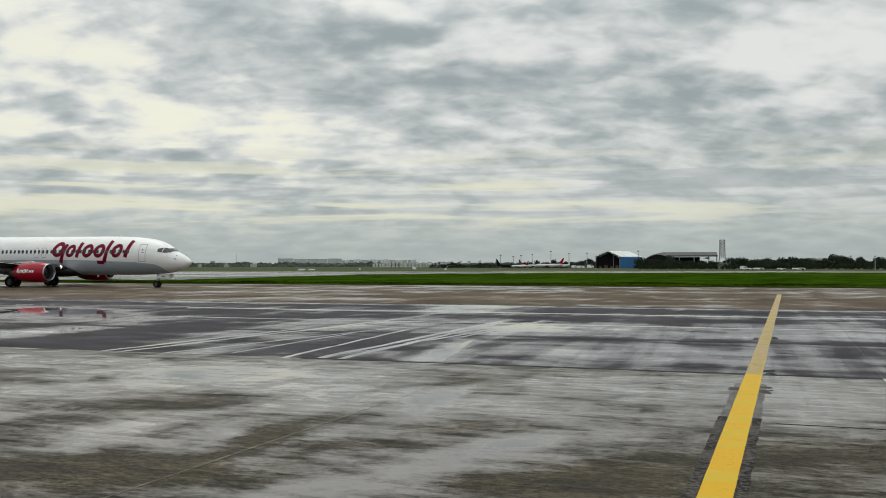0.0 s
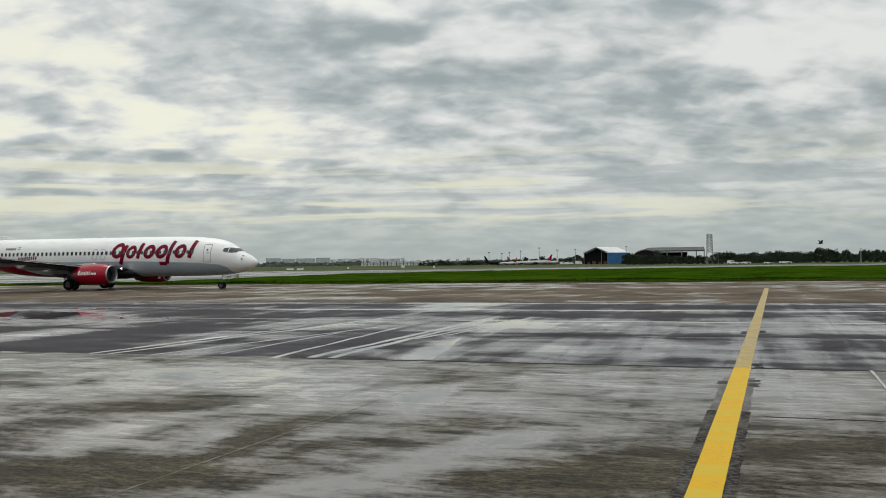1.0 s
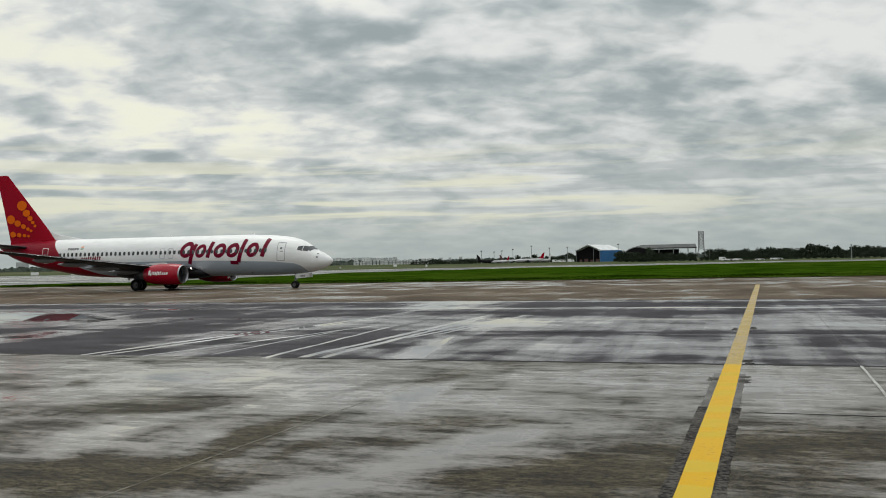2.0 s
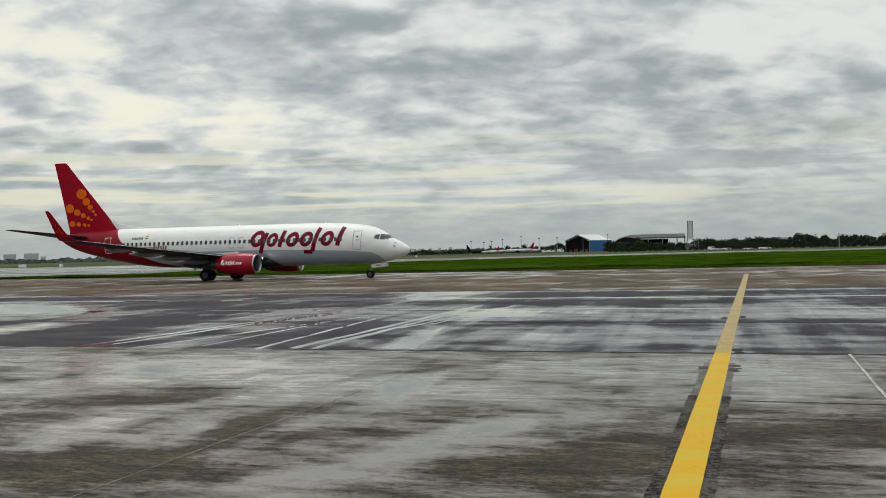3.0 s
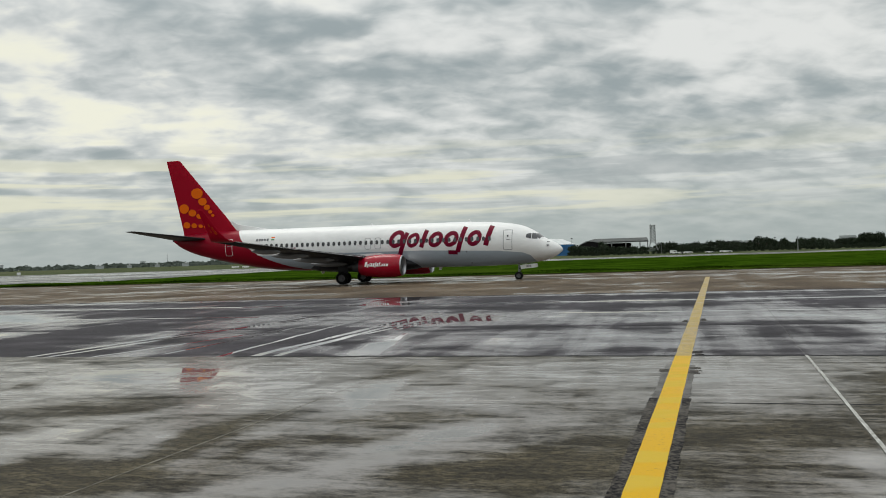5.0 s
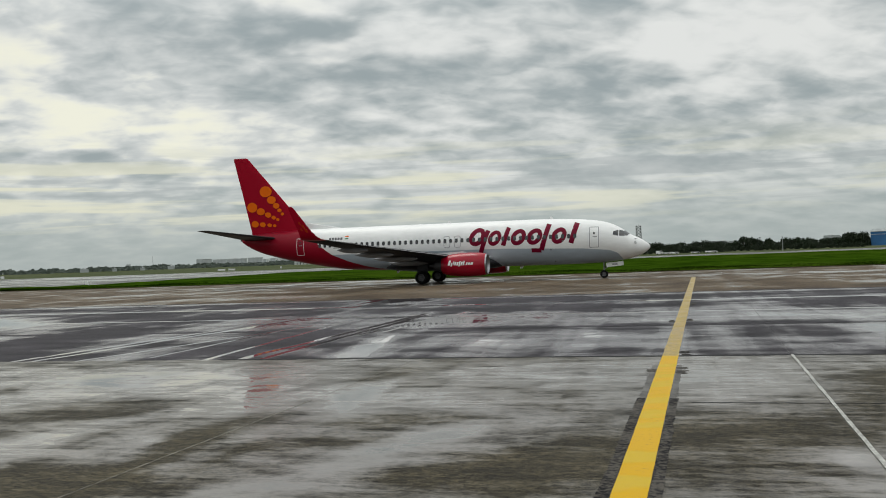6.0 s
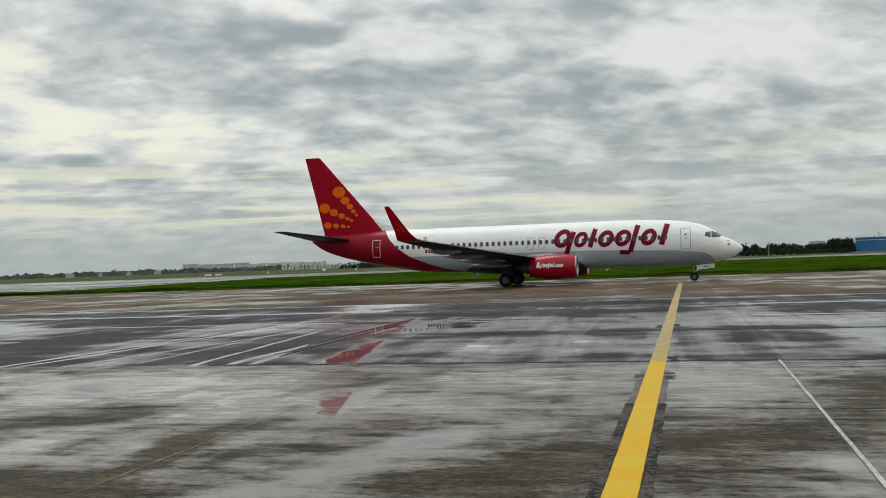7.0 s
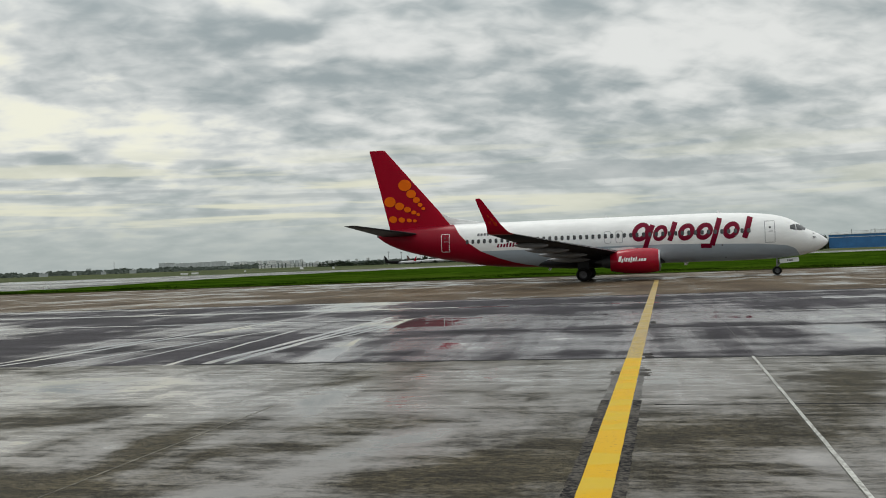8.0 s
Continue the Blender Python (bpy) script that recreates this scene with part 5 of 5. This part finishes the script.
def tree_meshes(seed, h, w):
    """A tapered trunk with limbs, and a crown of leaf clumps with gaps."""
    rng = random.Random(seed)
    trunk = bmesh.new()
    rod(trunk, (0, 0, 0), (rng.uniform(-0.2, 0.2), 0, h * 0.5), 0.22, 0.12, 7)
    lobes = []
    for k in range(7):
        a = k * 2.4 + rng.uniform(-0.4, 0.4)
        p = Vector((math.cos(a) * w * rng.uniform(0.15, 0.36), math.sin(a) * w * rng.uniform(0.15, 0.36), h * rng.uniform(0.35, 0.82)))
        rod(trunk, (0, 0, h * rng.uniform(0.2, 0.42)), p, 0.09, 0.03, 5)
        lobes.append((p, w * rng.uniform(0.20, 0.32)))
    lobes.append((Vector((0, 0, h * 0.84)), w * 0.22))
    lobes += [(Vector((rng.uniform(-0.4, 0.4) * w, rng.uniform(-0.3, 0.3) * w, h * 0.18)), w * 0.24) for _ in range(4)]
    crown = bmesh.new()
    for c, r in lobes:
        for _ in range(42):
            d = Vector((rng.gauss(0, 1), rng.gauss(0, 1), rng.gauss(0, 0.8))).normalized() * r * rng.uniform(0.55, 1.1)
            p = c + d
            p.z = max(p.z, 0.15)
            q = Euler((rng.uniform(0, 6), rng.uniform(0, 6), rng.uniform(0, 6))).to_matrix()
            s = rng.uniform(0.25, 0.6)
            vs = [crown.verts.new(p + q @ Vector(o) * s) for o in ((-1, -0.5, 0), (0.2, -0.9, 0.25), (1, 0.1, 0), (0.1, 0.8, -0.25), (-0.7, 0.5, 0.2))]
            crown.faces.new(vs)
    return trunk, crown


def build_trees():
    rng = random.Random(12)
    kinds = []
    for k, (h, w) in enumerate(((7.2, 7.5), (6.2, 8.5), (8.2, 7.0), (5.4, 8.0))):
        t = thing("tree", "dense dark green broadleaf tree at the airfield's edge", "tree", "airfield trees", at=facing(18.2 + k * 2.7, FAR + 8))
        trunk, crown = tree_meshes(k, h, w)
        part("trunk", trunk, M_BARK, t)
        part("crown", crown, M_LEAF, t, "dark green leaves")
        kinds.append(t)

    def plant(az, dist, scale=1.0):
        k = rng.choice(kinds)
        k2 = copy_thing(k, facing(az, dist, -0.15, rng.uniform(0, 360)))
        s = scale * rng.uniform(0.85, 1.12)
        k2.scale = (s, s, s * rng.uniform(0.9, 1.1))
    az = 18.0
    while az < 31.0:
        plant(az, FAR + rng.uniform(-8, 14), 0.95 + 0.14 * math.sin(az * 2.1) + rng.uniform(-0.22, 0.25))
        if rng.random() < 0.7:
            plant(az + 0.2, FAR + rng.uniform(30, 60), 1.05)
        az += rng.uniform(0.16, 0.34)
    for az, s in ((30.3, 1.55), (30.7, 1.5), (30.0, 1.3)):
        plant(az, FAR - 5, s)
    az = 12.5                                     # bushes before the sheds
    while az < 17.4:
        plant(az, FAR - 52 + rng.uniform(-6, 6), (0.98 if az < 15.2 else 0.82) + rng.uniform(-0.15, 0.15))
        az += rng.uniform(0.16, 0.28)
    az = 12.7                                     # low shrubs at the foot of the tree line
    while az < 31.0:
        plant(az, 545 + rng.uniform(-6, 6), rng.uniform(0.34, 0.48))
        az += rng.uniform(0.3, 0.42)
    az = 4.6                                      # trees behind the parked aircraft
    while az < 9.9:
        plant(az, FAR + 60 + rng.uniform(-8, 10), 0.95 if az > 5.8 else 0.7)
        az += rng.uniform(0.3, 0.45)
    az = -0.8
    while az < 4.6:
        plant(az, FAR + 170 + rng.uniform(-20, 20), 0.55 + 0.12 * math.sin(az * 2.7))
        az += rng.uniform(0.12, 0.24)


def far_woods():
    """Tree belts along the horizon; their haze is put into the leaf colour."""
    rng = random.Random(3)
    verts, faces = [], []
    for _ in range(12000):
        az = rng.uniform(-32, 38)
        d = rng.uniform(1500, 2300)
        x, y = bearing(az, d)
        crest = 6.2 + 2.8 * noise.noise((az * 0.9, 1.3, 0)) + 3.0 * noise.noise((az * 3.7, 4.1, 0))
        z = crest * rng.random() ** 0.7
        s = rng.uniform(1.6, 4.2)
        n = len(verts)
        a = radians(az)
        for k in range(6):
            t = k * math.pi / 3 + rng.uniform(-0.3, 0.3)
            r = s * rng.uniform(0.6, 1.1)
            verts.append((x + r * math.cos(t) * math.cos(a), y - r * math.cos(t) * math.sin(a) + rng.uniform(-1, 1), max(z + 0.75 * r * math.sin(t), -0.1)))
        faces.append(tuple(range(n, n + 6)))
    me = bpy.data.meshes.new("far_woods")
    me.from_pydata(verts, [], faces)
    tagged(part_of("far_woods", me, M_LEAF_HAZE), "grey-green woods along the horizon, painted pale with haze", "woods", kind="stuff")


def far_block(az0, az1, el, dist, white=False, bays=0):
    """An apartment block on the skyline."""
    w = dist * math.tan(radians(az1 - az0))
    h = far_top(el, dist)
    b = thing("apartment_block", "pale apartment block on the hazy skyline" if white else "grey apartment block on the hazy skyline", "building", "skyline blocks", at=facing(az0, dist))
    part("wall", boxes((0, w, 0, 16, 0, h)), M_FACADE_W if white else M_FACADE_HAZE, b)
    part("roof", boxes((-0.4, w + 0.4, -0.4, 16.4, h, h + 0.8)), M_FACADE_HAZE, b)
    part("stair_head", boxes((w * 0.4, w * 0.4 + min(5, w * 0.3), 4, 9, h + 0.8, h + 2.4)), M_FACADE_W, b)
    n = max(2, int(w / 9))
    for k in range(n):
        x = w * (k + 0.5) / n
        part("window", boxes((x - 1.1, x + 1.1, -0.15, 0.0, 2.0, h - 2.0)), M_PANE_HAZE, b, "stacked windows painted pale with haze")


def skyline():
    rng = random.Random(8)
    az = -10.7
    while az < -6.6:
        w = rng.uniform(0.8, 1.5)
        far_block(az, az + w, 0.42 + rng.uniform(-0.03, 0.04), 2450 + rng.uniform(-50, 80), False)
        az += w + rng.uniform(0.02, 0.05)
    while az < -2.0:
        w = rng.uniform(0.18, 0.55)
        far_block(az, az + w, 0.35 + rng.uniform(-0.04, 0.04), 2450 + rng.uniform(-50, 80), rng.random() < 0.45)
        az += w + rng.uniform(0.0, 0.05)
    az = -4.6
    while az < 0.6:                                # lower white houses in front
        w = rng.uniform(0.10, 0.26)
        far_block(az, az + w, rng.uniform(0.06, 0.24), 1450 + rng.uniform(-40, 40), True)
        az += w + rng.uniform(0.02, 0.10)
    for a, b, e in ((-24.78, -24.1, 0.47), (-23.7, -22.9, 0.50), (-22.8, -22.5, 0.3), (-21.4, -21.2, 0.25), (-14.9, -14.6, 0.28), (-13.0, -12.6, 0.25)):
        far_block(a, b, e, 2350, False)
    az = -17.5
    while az < -10.9:                              # scattered low houses among the trees
        w = rng.uniform(0.2, 0.5)
        far_block(az, az + w, rng.uniform(0.03, 0.09), 1480 + rng.uniform(-40, 20), False)
        az += w + rng.uniform(0.5, 1.5)
    for a in (1.0, 1.6, 2.3, 3.0, 3.4):
        far_block(a, a + rng.uniform(0.12, 0.3), rng.uniform(0.2, 0.33), 2000, True)
    for a, b, e in ((22.0, 22.5, 0.40), (22.6, 23.1, 0.42), (23.2, 23.8, 0.40), (28.6, 29.5, 0.5)):
        far_block(a, b, e, 1900, False)
    tagged(part("radio_mast", rods(((0, 0, 0), (0, 0, far_top(0.747, 1900)), 0.55, 0.25), n=6), M_STEEL, None, "", False, facing(-13.3, 1900)), "thin grey radio mast on the skyline", "mast")


def light_mast(az, el, dist=FAR + 20):
    h = far_top(el, dist)
    t = thing("light_mast", "tall grey apron floodlight mast", "light mast", "floodlight masts", at=facing(az, dist))
    part("pole", rods(((0, 0, 0), (0, 0, h), 0.30, 0.16), n=7), M_STEEL, t)
    w = 0.85 if dist > 700 else 0.4
    part("lamp_head", boxes((-w, w, -0.4, 0.4, h - 0.5 * w, h + 0.4 * w)), M_STEEL, t)


def parked_jet(az, dist, heading, tail_mat, length=22.0, body_mat=None):
    t = thing("parked_aircraft", "white parked aircraft far across the airfield", "airplane", "parked aircraft", at=facing(az, dist, -0.05, heading))
    k = length / 39.5
    rings = []
    for s in (0, 0.3, 1, 2.2, 4, 7, 24, 28, 32, 36, 38.3):
        tp, b, w = CROWN(s), KEEL(s), WIDE(s)
        rings.append([((19.6 - s) * k, w * math.cos(2 * math.pi * i / 14) * k, ((tp + b) / 2 + (tp - b) / 2 * math.sin(2 * math.pi * i / 14)) * k) for i in range(14)])
    part("fuselage", loft(rings), body_mat or M_FAIRING, t, "", True)
    fin = wing_skin([(0, 31.4, 5.9, 4.9, 0.085, 0), (0, 37.55, 1.5, 12.4, 0.085, 0)], 1, True)
    bmesh.ops.scale(fin, vec=(k, k, k), verts=fin.verts)
    part("fin", fin, tail_mat, t)
    for side in (-1, 1):
        wg = wing_skin([(1.2, 13.6, 8.3, 2.0, 0.11, 0), (5.8, 17.0, 4.75, 2.4, 0.1, 0), (17, 23, 1.7, 3.6, 0.09, 0)], side)
        bmesh.ops.scale(wg, vec=(k, k, k), verts=wg.verts)
        part("wing", wg, M_WING_SHADED, t)
        part("gear_leg", rods(((0, side * 2.9 * k, 0.05), (0, side * 2.9 * k, 2 * k), 0.25)), M_DARK, t)
    part("nose_leg", rods(((15.6 * k, 0, 0.05), (15.6 * k, 0, 2 * k), 0.2)), M_DARK, t)


def van(az, dist, w, h, mat=None):
    t = thing("service_van", "white airport service vehicle parked on the far taxiway side", "vehicle", "service vehicles", at=facing(az, dist, -0.05))
    bm = loft([[(0, 0, 0.4), (w, 0, 0.4), (w, 0, h * 0.62), (w * 0.82, 0.1, h), (0.1, 0.1, h)], [(0, 2, 0.4), (w, 2, 0.4), (w, 2, h * 0.62), (w * 0.82, 1.9, h), (0.1, 1.9, h)]])
    part("body", bm, mat or M_WHITE, t)
    part("side_window", boxes((w * 0.55, w * 0.85, -0.03, 0.02, h * 0.6, h * 0.85)), M_GLASS, t)
    for x in (w * 0.2, w * 0.8):
        bm = lathe(((-0.12, 0.01), (-0.12, 0.36), (0.12, 0.36), (0.12, 0.01)), 14, "y")
        part("wheel", bm, M_TYRE, t, "", False, pose(x, 0.05, 0.36))


def sign_board(az, dist, w, h):
    t = thing("taxi_sign", "small pale taxiway sign board on short legs", "sign", "taxiway signs", at=facing(az, dist, -0.08))
    part("board", boxes((0, w, 0, 0.25, 0.25, 0.25 + h)), M_WHITE, t)
    for x in (w * 0.15, w * 0.85):
        part("leg", boxes((x - 0.05, x + 0.05, 0.08, 0.18, 0, 0.26)), M_STEEL, t)


gable_shed()
arch_shed()
lattice_tower()
blue_building()
build_trees()
far_woods()
skyline()
for az, el in ((3.77, 0.68), (4.6, 0.60), (5.1, 0.66), (5.83, 0.75), (7.04, 0.93), (8.2, 0.78), (9.36, 0.81), (12.6, 0.93), (24.2, 0.62), (25.0, 0.55)):
    light_mast(az, el)
light_mast(26.3, 0.55, 470)
parked_jet(4.35, FAR - 10, 20, M_SHADE_BLACK, 25, M_SHADE_BLACK)
parked_jet(5.0, FAR - 25, 140, M_RED, 20)
parked_jet(5.75, FAR - 15, 25, M_RUST, 23)
parked_jet(6.9, FAR - 20, 160, M_RED, 27)
parked_jet(7.9, FAR - 5, 115, M_WHITE, 24)
for az, w, h in ((8.35, 4.2, 2.4), (8.7, 5.0, 2.2), (9.35, 5.5, 2.8), (9.0, 3.0, 2.0)):
    van(az, FAR - 25, w, h)
for az, w, h in ((18.75, 4.0, 2.3), (19.15, 4.0, 1.2), (19.6, 5.0, 1.35), (20.9, 5.0, 1.0), (21.75, 7.0, 1.3)):
    van(az, 440, w * 0.85, h * 0.85)
for az, d, w, h in ((-9.4, 400, 3.2, 0.7), (-8.75, 400, 3.0, 0.7), (-5.5, 420, 0.8, 0.8), (0.1, 420, 0.9, 1.0), (-17.2, 138, 0.35, 0.5), (-24.0, 400, 3.0, 1.2), (-21.8, 390, 1.4, 1.0), (-2.0, 500, 2.0, 1.2)):
    sign_board(az, d, w, h)

build_apron()


def build_bird():
    """A crow-sized bird, 0.4 m long; x is its way of flight."""
    b = thing("bird", "small dark bird in flapping flight over the airfield", "bird", at=pose(21.1, 70, 2.8))
    body = lathe(((-0.20, 0.012), (-0.12, 0.03), (-0.04, 0.052), (0.06, 0.056), (0.12, 0.04), (0.16, 0.036), (0.19, 0.022), (0.235, 0.004)), 12)
    part("body", body, M_FEATHER, b, "", True)
    part("tail", slab(((-0.30, -0.06), (-0.14, -0.02), (-0.14, 0.02), (-0.30, 0.06)), -0.006, 0.006), M_FEATHER, b)
    wings = []
    for k in (-1, 1):
        outline = ((0.09, 0.0), (0.12, 0.16 * k), (0.05, 0.34 * k), (-0.05, 0.40 * k), (-0.07, 0.20 * k), (-0.09, 0.0))
        wings.append((part("wing", slab(outline[::k], -0.008, 0.008), M_FEATHER, b, "", False, pose(0.02, 0.03 * k, 0.03)), k))
    return b, wings


bird, BIRD_WINGS = build_bird()


# ---- what moves ----
def taxi(t):
    """Place and heading of the airliner's main gear centre."""
    k = t - 4.0
    x = -10.613 + k * (8.38877 + k * (-0.04412 - 0.00296 * k))
    y = 85.228 + k * (-2.61612 + k * (-0.04163 - 0.00399 * k))
    return x, y, -17.721 - 2.695 * k / 4 - 1.048 * (k / 4) ** 2


def motions():
    steps = [i / 5 for i in range(41)]
    walk(airliner, [(t, pose(taxi(t)[0], taxi(t)[1], 0.012, 0, 0.09, taxi(t)[2])) for t in steps])
    gone, run = [0.0], 0.0
    for i in range(1, 241):
        a, b = taxi((i - 1) / 30), taxi(i / 30)
        run += math.hypot(b[0] - a[0], b[1] - a[1])
        gone.append(run)
    for w, x, y, r in WHEELS:
        walk(w, [(i / 30, pose(x, y, r, 0, math.degrees(d / r), 0)) for i, d in enumerate(gone)])
    walk(bird, [(t, pose(21.12 + 10.22 * t, 70.0, 2.806 + 0.632 * t, 0, -4, 0)) for t in (0.0, 4.0, 8.0)])
    for w, k in BIRD_WINGS:
        walk(w, [(i / 20, pose(0.02, 0.03 * k, 0.03, k * (8 + 34 * math.sin(i / 20 * 2 * math.pi * 3.3)), 0, 0)) for i in range(161)])


motions()
